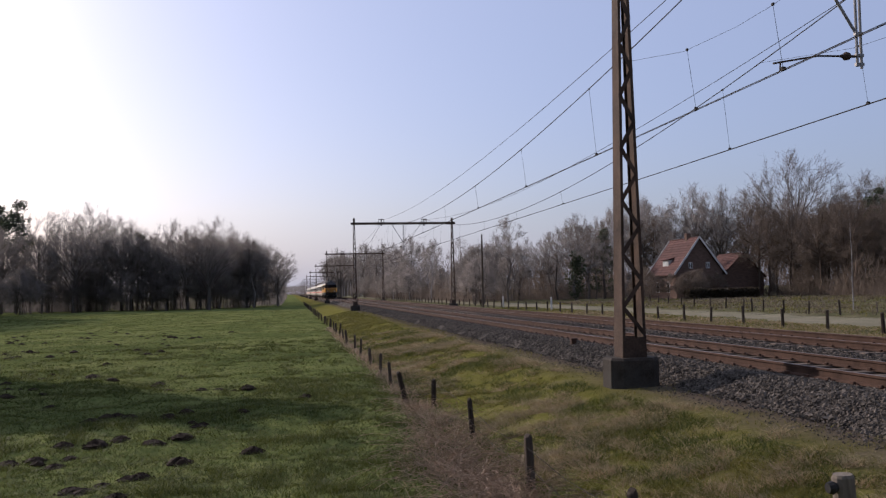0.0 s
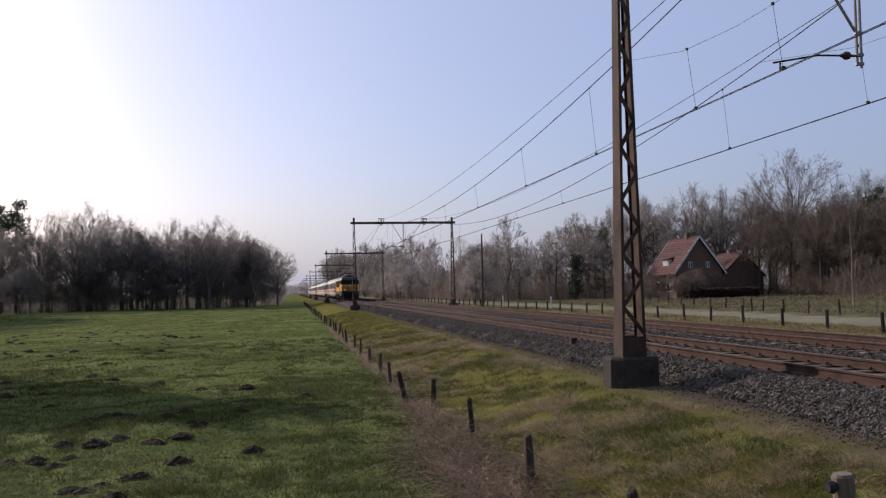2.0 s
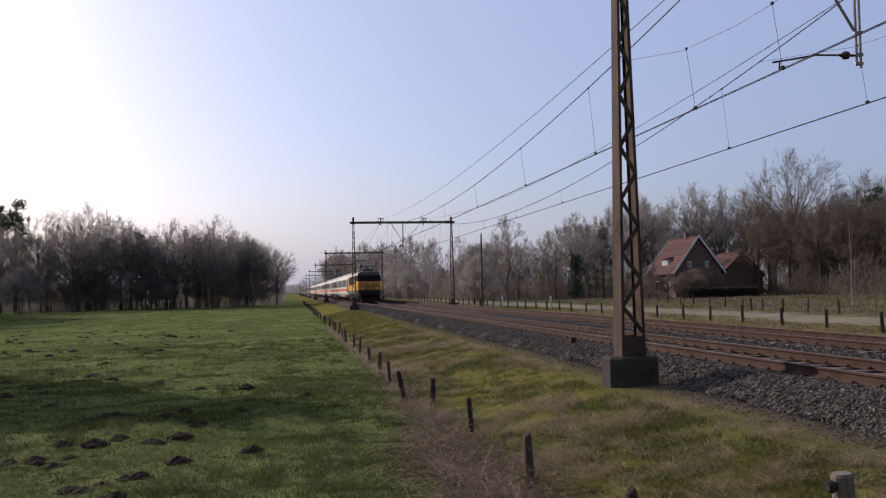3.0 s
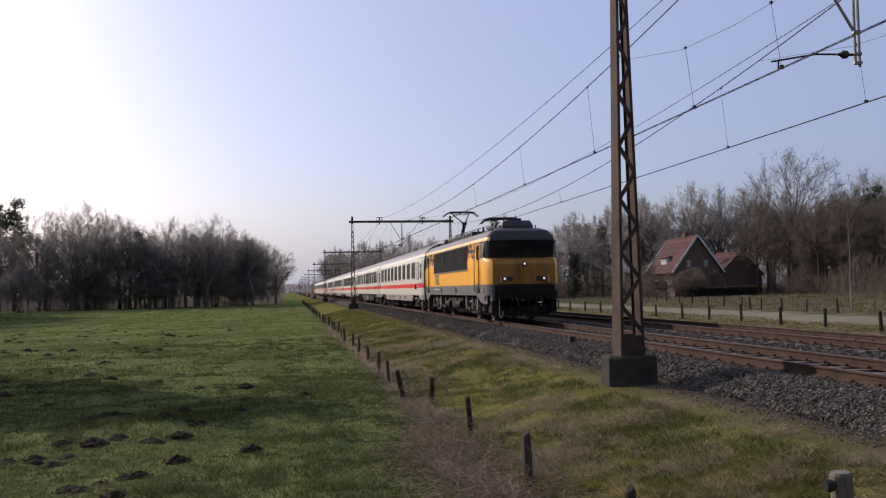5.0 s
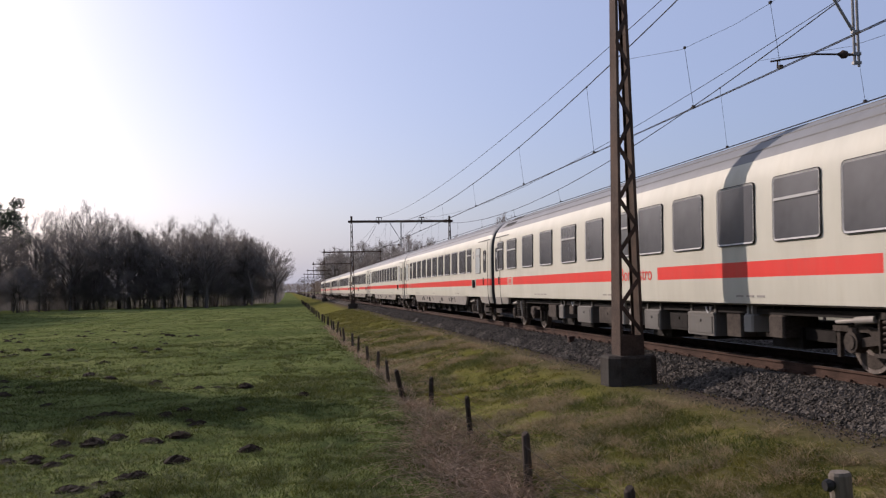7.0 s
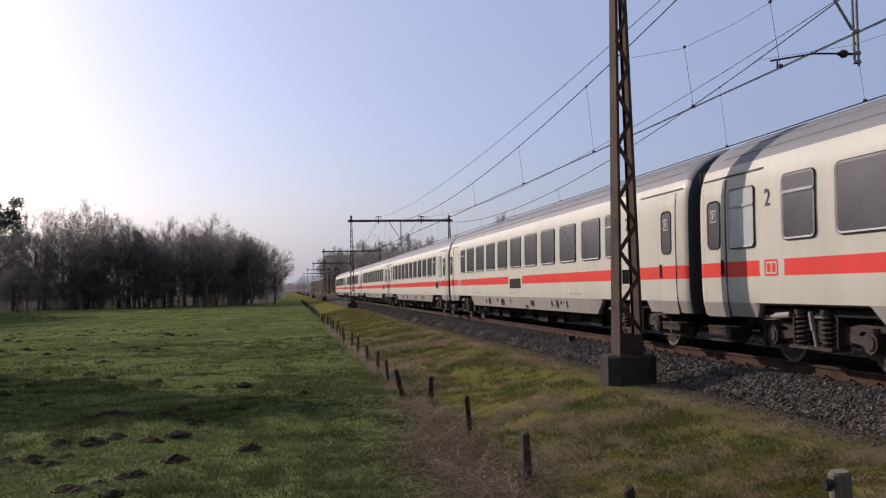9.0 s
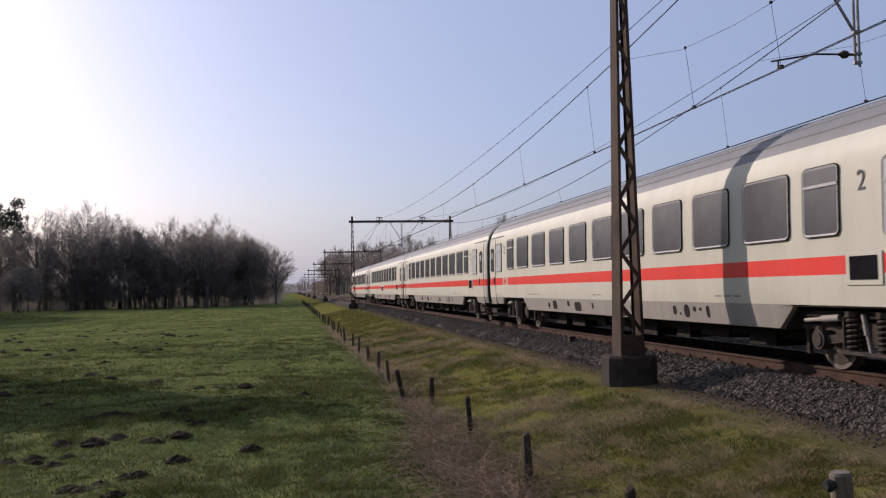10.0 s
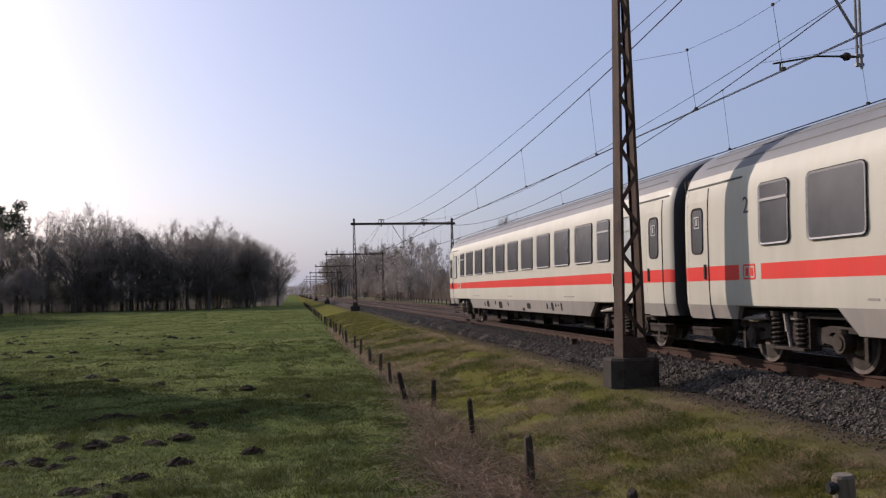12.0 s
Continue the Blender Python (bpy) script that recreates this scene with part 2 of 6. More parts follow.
def build_ground():
    xs = np.unique(np.concatenate([np.arange(-12, 7.5, 0.17), np.arange(7.5, 34, 0.8), -12 - np.geomspace(0.3, 3500, 40), 34 + np.geomspace(1, 3500, 34)]))
    ys = np.unique(np.concatenate([np.arange(2, 50, 0.22), 50 + np.geomspace(0.4, 3500, 70), 2 - np.geomspace(0.5, 3000, 24)]))
    gx, gy = np.meshgrid(xs, ys)
    gz = land(gx, gy)
    n, k = len(ys), len(xs)
    v = np.stack([gx.ravel(), gy.ravel(), gz.ravel()], 1)
    i = (np.arange(n - 1)[:, None] * k + np.arange(k - 1)[None]).ravel()
    f = np.stack([i, i + 1, i + 1 + k, i + k], 1)
    m, t, b = nodes("meadow_and_verge")
    tc = t.nodes.new("ShaderNodeTexCoord")
    sep = t.nodes.new("ShaderNodeSeparateXYZ")
    t.links.new(tc.outputs["Object"], sep.inputs[0])
    wob = tex(t, 0.55, 5, 0.65)
    ad = t.nodes.new("ShaderNodeMath")
    ad.operation = 'MULTIPLY_ADD'
    t.links.new(wob, ad.inputs[0])
    ad.inputs[1].default_value, ad.inputs[2].default_value = 1.8, -0.9
    pos = t.nodes.new("ShaderNodeMath")
    t.links.new(sep.outputs[0], pos.inputs[0])
    t.links.new(ad.outputs[0], pos.inputs[1])
    fit01 = t.nodes.new("ShaderNodeMapRange")
    fit01.inputs[1].default_value, fit01.inputs[2].default_value = -10, 40
    t.links.new(pos.outputs[0], fit01.inputs[0])

    def at(x):
        return (x + 10) / 50
    green = ramp(t, blend(t, 0.5, tex(t, 0.16, 6, 0.65), tex(t, 7, 4, 0.7)), [(0.36, (0.045, 0.063, 0.022)), (0.50, (0.100, 0.121, 0.040)), (0.64, (0.158, 0.168, 0.066))])
    thatch = ramp(t, blend(t, 0.6, tex(t, 0.9, 6, 0.75), tex(t, 14, 4, 0.7)), [(0.53, (0, 0, 0)), (0.63, (0.45, 0.45, 0.45))])
    green = blend(t, thatch, green, (0.062, 0.052, 0.026))
    moss = ramp(t, blend(t, 0.55, tex(t, 0.35, 6, 0.65), tex(t, 9, 4, 0.7)), [(0.33, (0.052, 0.058, 0.012)), (0.5, (0.108, 0.104, 0.026)), (0.66, (0.165, 0.144, 0.056))])
    dirt = ramp(t, blend(t, 0.5, tex(t, 1.1, 6, 0.65), tex(t, 22, 4, 0.7)), [(0.35, (0.04, 0.031, 0.023)), (0.65, (0.105, 0.085, 0.064))])
    sand = ramp(t, blend(t, 0.5, tex(t, 0.5, 5, 0.6), tex(t, 12, 4, 0.7)), [(0.35, (0.115, 0.108, 0.072)), (0.65, (0.205, 0.190, 0.138))])
    straw = ramp(t, blend(t, 0.45, tex(t, 0.7, 6, 0.7), tex(t, 5, 4, 0.7)), [(0.52, (0, 0, 0)), (0.62, (0.55, 0.55, 0.55))])
    moss = blend(t, straw, moss, (0.135, 0.108, 0.072))
    col = blend(t, ramp(t, fit01.outputs[0], [(at(2.2), (0, 0, 0)), (at(3.4), (1, 1, 1))]), green, moss)
    col = blend(t, ramp(t, fit01.outputs[0], [(at(5.3), (0, 0, 0)), (at(6.7), (1, 1, 1))]), col, dirt)
    dry = ramp(t, blend(t, 0.55, tex(t, 0.25, 6, 0.65), tex(t, 6, 4, 0.7)), [(0.36, (0.040, 0.044, 0.022)), (0.5, (0.085, 0.082, 0.043)), (0.64, (0.155, 0.140, 0.088))])
    col = blend(t, ramp(t, fit01.outputs[0], [(at(16.2), (0, 0, 0)), (at(17.2), (1, 1, 1))]), col, dry)
    col = blend(t, ramp(t, fit01.outputs[0], [(at(23.4), (0, 0, 0)), (at(24.8), (1, 1, 1)), (at(28.9), (1, 1, 1)), (at(30.0), (0, 0, 0))]), col, sand)
    t.links.new(col, b.inputs["Base Color"])
    b.inputs["Roughness"].default_value = 0.95
    b.inputs["Specular IOR Level"].default_value = 0.0
    bump(t, b, blend(t, 0.4, tex(t, 4.5, 6, 0.7), tex(t, 30, 4, 0.7)), 0.8, 0.05)
    me = bpy.data.meshes.new("ground")
    me.from_pydata(v.tolist(), [], f.tolist())
    me.materials.append(m)
    me.polygons.foreach_set("use_smooth", [True] * len(f))
    tagged(new("ground", me), "green meadow with a mossy verge and a sandy lane", "ground", "", "structure")


build_ground()

# ---- the permanent way: ballast bed, sleepers, rails ----
BED = [(6.95, -0.62), (7.05, -0.50), (7.45, -0.24), (7.62, -0.19), (8.1, -0.205), (9.85, -0.205), (11.1, -0.23), (12.4, -0.205), (14.2, -0.205), (14.8, -0.2), (15.6, -0.56), (15.7, -0.64)]


def bed(x):
    return np.interp(x, [a for a, b in BED], [b for a, b in BED])


def build_bed():
    ys = np.unique(np.concatenate([np.arange(-40, 80, 0.5), np.arange(80, 400, 2.0), np.arange(400, 900, 10.0), [2500]]))
    xs = np.unique(np.concatenate([[a for a, b in BED], np.arange(7.0, 15.6, 0.25)]))
    gx, gy = np.meshgrid(xs, ys)
    jag = np.sin(gx * 17 + gy * 9.1) * np.sin(gy * 13.7 - gx * 5) * 0.003
    gz = bed(gx) + jag
    edge = (gx < 7.3) * 0.05 * np.sin(gy * 1.9 + 2 * np.sin(gy * 0.53))
    k, n = len(xs), len(ys)
    v = np.stack([(gx + edge).ravel(), gy.ravel(), gz.ravel()], 1)
    i = (np.arange(n - 1)[:, None] * k + np.arange(k - 1)[None]).ravel()
    f = np.stack([i, i + 1, i + 1 + k, i + k], 1)
    m, t, b = nodes("ballast_bed")
    vo = t.nodes.new("ShaderNodeTexVoronoi")
    tc = t.nodes.new("ShaderNodeTexCoord")
    t.links.new(tc.outputs["Object"], vo.inputs["Vector"])
    vo.inputs["Scale"].default_value = 17
    tone = ramp(t, vo.outputs["Color"], [(0.15, (0.022, 0.020, 0.017)), (0.85, (0.10, 0.090, 0.078))])
    sep = t.nodes.new("ShaderNodeSeparateXYZ")
    t.links.new(tc.outputs["Object"], sep.inputs[0])
    rng = t.nodes.new("ShaderNodeMapRange")
    rng.inputs[1].default_value, rng.inputs[2].default_value = 6, 16
    t.links.new(sep.outputs[0], rng.inputs[0])
    # brake dust and rust lie on the stones between and beside the rails
    dust = ramp(t, rng.outputs[0], [(0.13, (0, 0, 0)), (0.21, (0.75, 0.75, 0.75)), (0.40, (0.8, 0.8, 0.8)), (0.50, (0.3, 0.3, 0.3)), (0.60, (0.75, 0.75, 0.75)), (0.85, (0.7, 0.7, 0.7)), (0.93, (0.1, 0.1, 0.1))])
    col = blend(t, dust, tone, blend(t, 0.6, tone, (0.05, 0.03, 0.02), 'MIX'))
    t.links.new(col, b.inputs["Base Color"])
    b.inputs["Roughness"].default_value = 0.95
    b.inputs["Specular IOR Level"].default_value = 0.03
    bump(t, b, vo.outputs["Distance"], 1.0, 0.05)
    me = bpy.data.meshes.new("ballast_bed")
    me.from_pydata(v.tolist(), [], f.tolist())
    me.materials.append(m)
    tagged(new("ballast_bed", me), "grey crushed stone ballast bed under two tracks", "ballast", "", "structure")


build_bed()


def rail_solid(x, y0, y1):
    s = Solid()
    prof = [(-0.07, -0.17), (0.07, -0.17), (0.07, -0.155), (0.012, -0.13), (0.012, -0.045), (0.036, -0.035), (0.036, -0.006), (0.026, 0), (-0.026, 0), (-0.036, -0.006), (-0.036, -0.035), (-0.012, -0.045), (-0.012, -0.13), (-0.07, -0.155)]
    s.loft([[(x + a, y, b) for a, b in prof] for y in (y0, y1)], 0)
    for i in range(len(s.f)):
        if sorted(s.f[i]) == [7, 8, 21, 22]:
            s.m[i] = 1
    return s


def build_track(x, label):
    tr = thing("railway_track", label, "railway track", "tracks of the line")
    for side in (-0.7535, 0.7535):
        part("rail", rail_solid(x + side, -60, 1500), [RUST, RAILTOP], tr, "brown rusted steel rail with a worn bright head")
    one = Solid()
    one.box(-1.3, 1.3, -0.13, 0.13, -0.24, -0.175, 0, 0.015)
    one.box(-0.86, -0.65, -0.10, 0.10, -0.176, -0.150, 1, 0.008)
    one.box(0.65, 0.86, -0.10, 0.10, -0.176, -0.150, 1, 0.008)
    for sx in (-0.86, -0.66, 0.65, 0.85):
        one.box(sx - 0.022, sx + 0.028, -0.045, 0.045, -0.152, -0.115, 1, 0.01)
    me = one.mesh("sleeper", [SLEEPER, RUST])
    rest = Solid()
    for i in range(-20, 900):
        y = i * 0.6 + 0.17 * math.sin(x)
        if 0 <= i < 240:
            part("sleeper", me, None, tr, m=pose(x + 0.02 * math.sin(i * 7.7), y, 0.004 * math.sin(i * 3.1)))
        else:
            rest.box(x - 1.3, x + 1.3, y - 0.13, y + 0.13, -0.24, -0.175)
    tagged(part("far_sleeper", rest, SLEEPER, tr), "", "", "", "stuff")


build_track(TRACK, "double railed track on sleepers, nearer to the meadow")
build_track(FAR, "double railed track on sleepers, beside the lane")

# ---- overhead line: lattice portals, wires ----
MAST_L, MAST_R, BEAM = 6.235, 16.16, 8.18
PORTALS = [16.05, 89.67, 160.1, 230.6, 301.0, 371.5, 442.0, 512.5, 583.0, 653.0]


def lattice_leg(parent, x):
    """A mast of two upright channels with zigzag lacing; it tapers upwards."""
    for side in (-1, 1):
        s = Solid()
        rings = []
        for z, half, d in ((-0.1, 0.236, 0.46), (8.7, 0.080, 0.27)):
            c = x + side * half
            w, th = 0.052, 0.014
            a, o = c, c - side * w
            ring = [(a, -d / 2, z), (a, d / 2, z), (o, d / 2, z), (o, d / 2 - th, z), (a - side * th, d / 2 - th, z), (a - side * th, -d / 2 + th, z), (o, -d / 2 + th, z), (o, -d / 2, z)]
            rings.append(ring if side < 0 else ring[::-1])
        s.loft(rings)
        part("mast_channel", s, STEEL, parent)
    z, k = 0.46, 0
    while z < 7.9:
        step = 0.495
        h0, h1 = 0.212 - 0.0177 * z, 0.212 - 0.0177 * (z + step)
        dep = 0.216 - 0.0108 * (z + 0.25)
        sd = 1 if k % 2 else -1
        bar = Solid()
        bar.bar((x - sd * h0, -dep, z), (x + sd * h1, -dep, z + step), 0.012, 0.075)
        part("lacing_bar", bar, STEEL, parent)
        z, k = z + step, k + 1
    for sy in (-1, 1):
        f = Solid()
        f.box(x - 0.215, x + 0.215, min(sy * 0.205, sy * 0.236), max(sy * 0.205, sy * 0.236), -0.02, 0.40, 0, 0.004)
        for rx in (-0.15, 0.0, 0.15):
            for rz in (0.08, 0.22, 0.34):
                f.tube([(x + rx, sy * 0.230, rz), (x + rx, sy * 0.246, rz)], [0.016, 0.01], 6)
        part("mast_shoe", f, STEEL, parent, "dark riveted steel shoe plate")
    g = Solid()
    g.loft([[(x + sx * w, sy * v, z) for sx, sy in ((-1, -0.55), (-0.62, -1), (0.62, -1), (1, -0.55), (1, 0.55), (0.62, 1), (-0.62, 1), (-1, 0.55))]
            for w, v, z in ((0.475, 0.40, -0.95), (0.465, 0.39, -0.02), (0.44, 0.365, 0.025))])
    part("foundation", g, CONCRETE, parent, "weathered concrete foundation block")


def build_portal():
    po = thing("catenary_portal", "dark weathered steel lattice portal over both tracks", "catenary portal", "portals along the line")
    for x in (MAST_L, MAST_R):
        lattice_leg(po, x)
        cap = Solid()
        cap.box(x - 0.10, x + 0.10, -0.09, 0.09, 8.0, 8.72, 0, 0.02)
        part("mast_head", cap, STEEL, po)
    b = Solid()
    for yy in (-0.10, 0.10):
        b.box(MAST_L - 0.33, MAST_R + 0.33, yy - 0.035, yy + 0.035, BEAM - 0.11, BEAM + 0.11)
    for i in range(24):
        x = MAST_L + (MAST_R - MAST_L) * i / 23
        b.box(x - 0.04, x + 0.04, -0.066, 0.066, BEAM + 0.085, BEAM + 0.10)
    part("beam", b, STEEL, po)
    for x in (TRACK, FAR):
        lp = Solid()
        lp.tube([(x - 0.26, 0, BEAM + 0.1), (x - 0.26, 0, BEAM + 0.42), (x + 0.26, 0, BEAM + 0.42), (x + 0.26, 0, BEAM + 0.1)], 0.045, 6)
        part("feeder_bracket", lp, STEEL, po)
        ins = Solid()
        ins.tube([(x, 0, BEAM + 0.40), (x, 0, BEAM + 0.30), (x, 0, BEAM + 0.22), (x, 0, BEAM + 0.12), (x, 0, BEAM + 0.05)], [0.03, 0.07, 0.04, 0.07, 0.03], 8)
        part("insulator", ins, STEEL, po)
        hang = Solid()
        hang.tube([(x, 0, BEAM - 0.1), (x, 0, BEAM - 0.16), (x, 0, BEAM - 0.22), (x, 0, BEAM - 0.28)], [0.03, 0.07, 0.07, 0.03], 8)
        part("messenger_clamp", hang, STEEL, po)
    for x, sgn in ((11.19, -1),):
        d = Solid()
        d.tube([(x - 0.035, 0, BEAM), (x - 0.035, 0, 5.62)], 0.028, 8)
        d.tube([(x + 0.055, 0, BEAM), (x + 0.055, 0, 5.58)], 0.028, 8)
        for bz in (5.66, 5.84, 6.28):
            d.box(x - 0.075, x + 0.095, -0.035, 0.035, bz - 0.03, bz + 0.03)
        part("drop_bracket", d, GALV, po, "bright galvanised hanging bracket tube")
        st = Solid()
        st.tube([(x + sgn * 0.05, 0, 6.30), (x + sgn * 1.15, 0, BEAM - 0.1)], 0.03, 8)
        part("bracket_strut", st, GALV, po)
        i2 = Solid()
        i2.tube([(x + sgn * 0.08, 0, 5.82), (x + sgn * 0.18, 0, 5.82), (x + sgn * 0.22, 0, 5.82), (x + sgn * 0.30, 0, 5.82), (x + sgn * 0.34, 0, 5.82), (x + sgn * 0.42, 0, 5.82)], [0.025, 0.03, 0.075, 0.085, 0.05, 0.02], 10)
        part("arm_insulator", i2, STEEL, po, "brown ribbed insulator")
        arm = Solid()
        arm.tube([(x + sgn * 0.4, 0, 5.82), (x + sgn * 0.9, 0, 5.81), (x + sgn * 1.4, 0, 5.72), (x + sgn * 1.85, 0, 5.64)], 0.02, 6)
        arm.tube([(x + sgn * 1.70, 0, 5.66), (x + sgn * 1.71, 0, 5.50)], 0.016, 6)
        part("steady_arm", arm, STEEL, po)
    return po


first_portal = build_portal()
first_portal.matrix_basis = pose(0, PORTALS[0], 0)
for py in PORTALS[1:]:
    copy_thing(first_portal, pose(0, py, 0))


def messenger(y, top=8.1, sag=1.85):
    """Height of the carrying cable between two portals."""
    i = max(k for k, v in enumerate(SPANS) if v <= y)
    i = min(i, len(SPANS) - 2)
    u = (y - SPANS[i]) / (SPANS[i + 1] - SPANS[i])
    return top - sag * 4 * u * (1 - u)


SPANS = [PORTALS[0] - 72] + PORTALS


def build_wires(x, lift, top_s, sag_s, top_f, sag_f):
    ct = 5.33 + lift
    w = thing("overhead_line", "dark overhead contact wire with droppers and carrying cable", "overhead line", "overhead lines")
    ys = np.concatenate([np.arange(SPANS[0], 240, 2.0), np.arange(240, 640, 6.0)])

    def stag(y):
        return 0.18 * math.sin(math.pi * (y - 16) / 72 + 1.2)
    for off in (-0.025, 0.025):
        s = Solid()
        s.tube([(x + off + stag(SPANS[0]), SPANS[0], ct)] + [(x + off + stag(p), p, ct) for p in np.arange(SPANS[0] + 6, 640, 6.0)], 0.009, 5)
        part("contact_wire", s, WIRE, w)
    s = Solid()
    s.tube([(x, y, messenger(y, top_s, sag_s)) for y in ys], 0.015, 5)
    part("carrying_cable", s, WIRE, w)
    s = Solid()
    s.tube([(x, y, top_f - sag_f * 4 * (((y - 16.05) / 72) % 1) * (1 - ((y - 16.05) / 72) % 1)) for y in ys], 0.010, 5)
    part("feeder_cable", s, WIRE, w)
    for py in PORTALS[:5]:
        s = Solid()
        clip = messenger(py + 7.5, top_s, sag_s)
        s.tube([(x, py - 7.5, clip), (x, py - 3.2, 6.72 + lift), (x, py - 0.7, 6.56 + lift), (x, py + 0.7, 6.56 + lift), (x, py + 3.2, 6.72 + lift), (x, py + 7.5, clip)], 0.0045, 4)
        part("stitch_wire", s, WIRE, w)
    for py in PORTALS[:4]:
        for k, dy in enumerate((-6.6, -0.7, 3.0, 9.8, 18, 27, 36, 45, 54, 63)):
            y = py + dy
            if y > SPANS[-1]:
                continue
            top = (6.58 if abs(dy) < 1 else 6.72 if abs(dy) < 4 else 0) + lift
            if top < 1:
                top = messenger(y, top_s, sag_s)
            s = Solid()
            s.tube([(x, y, top), (x + stag(y), y, ct)], 0.005, 4)
            s.box(x + stag(y) - 0.035, x + stag(y) + 0.035, y - 0.03, y + 0.03, ct - 0.01, ct + 0.06)
            s.box(x - 0.02, x + 0.02, y - 0.03, y + 0.03, top - 0.03, top + 0.02)
            part("dropper", s, WIRE, w)


build_wires(TRACK, 0.0, 8.25, 1.95, 8.42, 1.0)
build_wires(FAR, 0.2, 8.65, 2.7, 8.45, 1.4)

# ---- train ----
def paint(name, col, rough=0.35, dirt=(0.30, 0.26, 0.20), amount=0.5):
    """Coach paint: faint mottling, road dirt thickening towards the foot in streaks."""
    m, t, b = nodes(name)
    c = ramp(t, tex(t, 1.2, 5, 0.65, stretch=(1, 1, 0.25)), [(0.3, tuple(v * 0.90 for v in col)), (0.7, tuple(min(1, v * 1.05) for v in col))])
    streak = ramp(t, tex(t, 2.3, 6, 0.7, stretch=(1, 1.2, 0.18)), [(0.48, (0, 0, 0)), (0.85, (amount,) * 3)])
    c = blend(t, streak, c, dirt)
    t.links.new(c, b.inputs["Base Color"])
    b.inputs["Roughness"].default_value = rough
    b.inputs["Specular IOR Level"].default_value = 0.16
    b.inputs["Coat Weight"].default_value = 0.02
    b.inputs["Coat Roughness"].default_value = 0.2
    bump(t, b, tex(t, 1.6, 3), 0.12, 0.01)
    return m


CREAM = paint("cream_coach_paint", (0.438, 0.430, 0.352), 0.55, (0.34, 0.30, 0.215), 0.40)
REDP = paint("traffic_red_paint", (0.62, 0.050, 0.038), 0.35, (0.40, 0.15, 0.10), 0.3)
SKIRT = paint("dusty_grey_skirt", (0.24, 0.225, 0.20), 0.6, (0.36, 0.31, 0.24), 0.6)
ROOFP = paint("grey_coach_roof", (0.165, 0.170, 0.172), 0.6, (0.12, 0.115, 0.11), 0.5)
YELLOW = paint("signal_yellow_paint", (0.80, 0.405, 0.060), 0.32, (0.55, 0.34, 0.12), 0.3)
DOORYELLOW = paint("fresh_yellow_door_paint", (0.80, 0.34, 0.010), 0.3, (0.55, 0.30, 0.06), 0.15)
# darkened yellow for the nose ends: shade put into the colour, with soot streaks
NOSEYELLOW = paint("shaded_sooty_yellow_nose_paint", (0.27, 0.122, 0.020), 0.45, (0.035, 0.026, 0.016), 1.0)
PALE = paint("pale_yellow_paint", (0.80, 0.53, 0.23), 0.4, (0.5, 0.36, 0.16), 0.3)
LOCOGREY = paint("slate_grey_paint", (0.098, 0.102, 0.098), 0.55, (0.15, 0.14, 0.12), 0.5)
GRILLE = surface("black_louvre_paint", (0.010, 0.010, 0.010), (0.026, 0.025, 0.024), 2, 30, 0.85, 0, 0.002, spec=0.02)
LOCODARK = paint("anthracite_paint", (0.035, 0.036, 0.038), 0.4, (0.08, 0.07, 0.06), 0.4)
BLACK = surface("black_underframe", (0.008, 0.007, 0.006), (0.023, 0.020, 0.017), 3, 30, 0.75, 0, 0.003)
GRIME = surface("brown_dusted_bogie", (0.022, 0.018, 0.015), (0.072, 0.060, 0.049), 3, 30, 0.8, 0, 0.003)
UNDERBOX = paint("dusty_grey_box_paint", (0.110, 0.106, 0.095), 0.6, (0.05, 0.042, 0.034), 0.9)
BELLOWS = surface("grey_rubber_bellows", (0.020, 0.017, 0.015), (0.058, 0.050, 0.043), 3, 30, 0.8, 0, 0.003)
RUBBER = surface("black_rubber", (0.014, 0.014, 0.014), (0.035, 0.035, 0.034), 3, 30, 0.7, 0, 0.002)
TINT = glassy("tinted_window_glass", (0.064, 0.066, 0.070), 0.22, 0.35)
FROST = glassy("frosted_window_glass", (0.34, 0.37, 0.36), 0.3)
DARKGLASS = glassy("dark_windscreen_glass", (0.012, 0.012, 0.014), 0.05)
WHEEL = surface("worn_wheel_steel", (0.10, 0.085, 0.07), (0.24, 0.21, 0.19), 4, 40, 0.45, 0.6, 0.001)
ALU = surface("dull_aluminium_rim", (0.30, 0.30, 0.29), (0.42, 0.42, 0.40), 4, 40, 0.6, 0.0, 0)
CHROME = surface("bright_handrail", (0.5, 0.5, 0.48), (0.7, 0.7, 0.68), 4, 40, 0.35, 0.7, 0)
INK = surface("dark_lettering", (0.05, 0.055, 0.06), (0.08, 0.085, 0.09), 4, 40, 0.5, 0, 0)
WHITEINK = surface("white_lettering", (0.7, 0.7, 0.68), (0.8, 0.8, 0.78), 4, 40, 0.5, 0, 0)
LAMPGLASS, _t, _b = nodes("lit_headlight")
_b.inputs["Base Color"].default_value = (0.5, 0.47, 0.42, 1)
_b.inputs["Emission Color"].default_value = (1.0, 0.86, 0.66, 1)
_b.inputs["Emission Strength"].default_value = 0.6

HALF = [(0.58, 1.26), (0.60, 1.34), (0.98, 1.395), (1.20, 1.41), (1.417, 1.412), (1.678, 1.412), (2.4, 1.41), (2.8, 1.40), (3.0, 1.385), (3.15, 1.36), (3.35, 1.29), (3.52, 1.18), (3.70, 0.99), (3.84, 0.75), (3.95, 0.45), (4.02, 0.0)]


def half_at(z):
    return float(np.interp(z, [a for a, b in HALF], [b for a, b in HALF]))


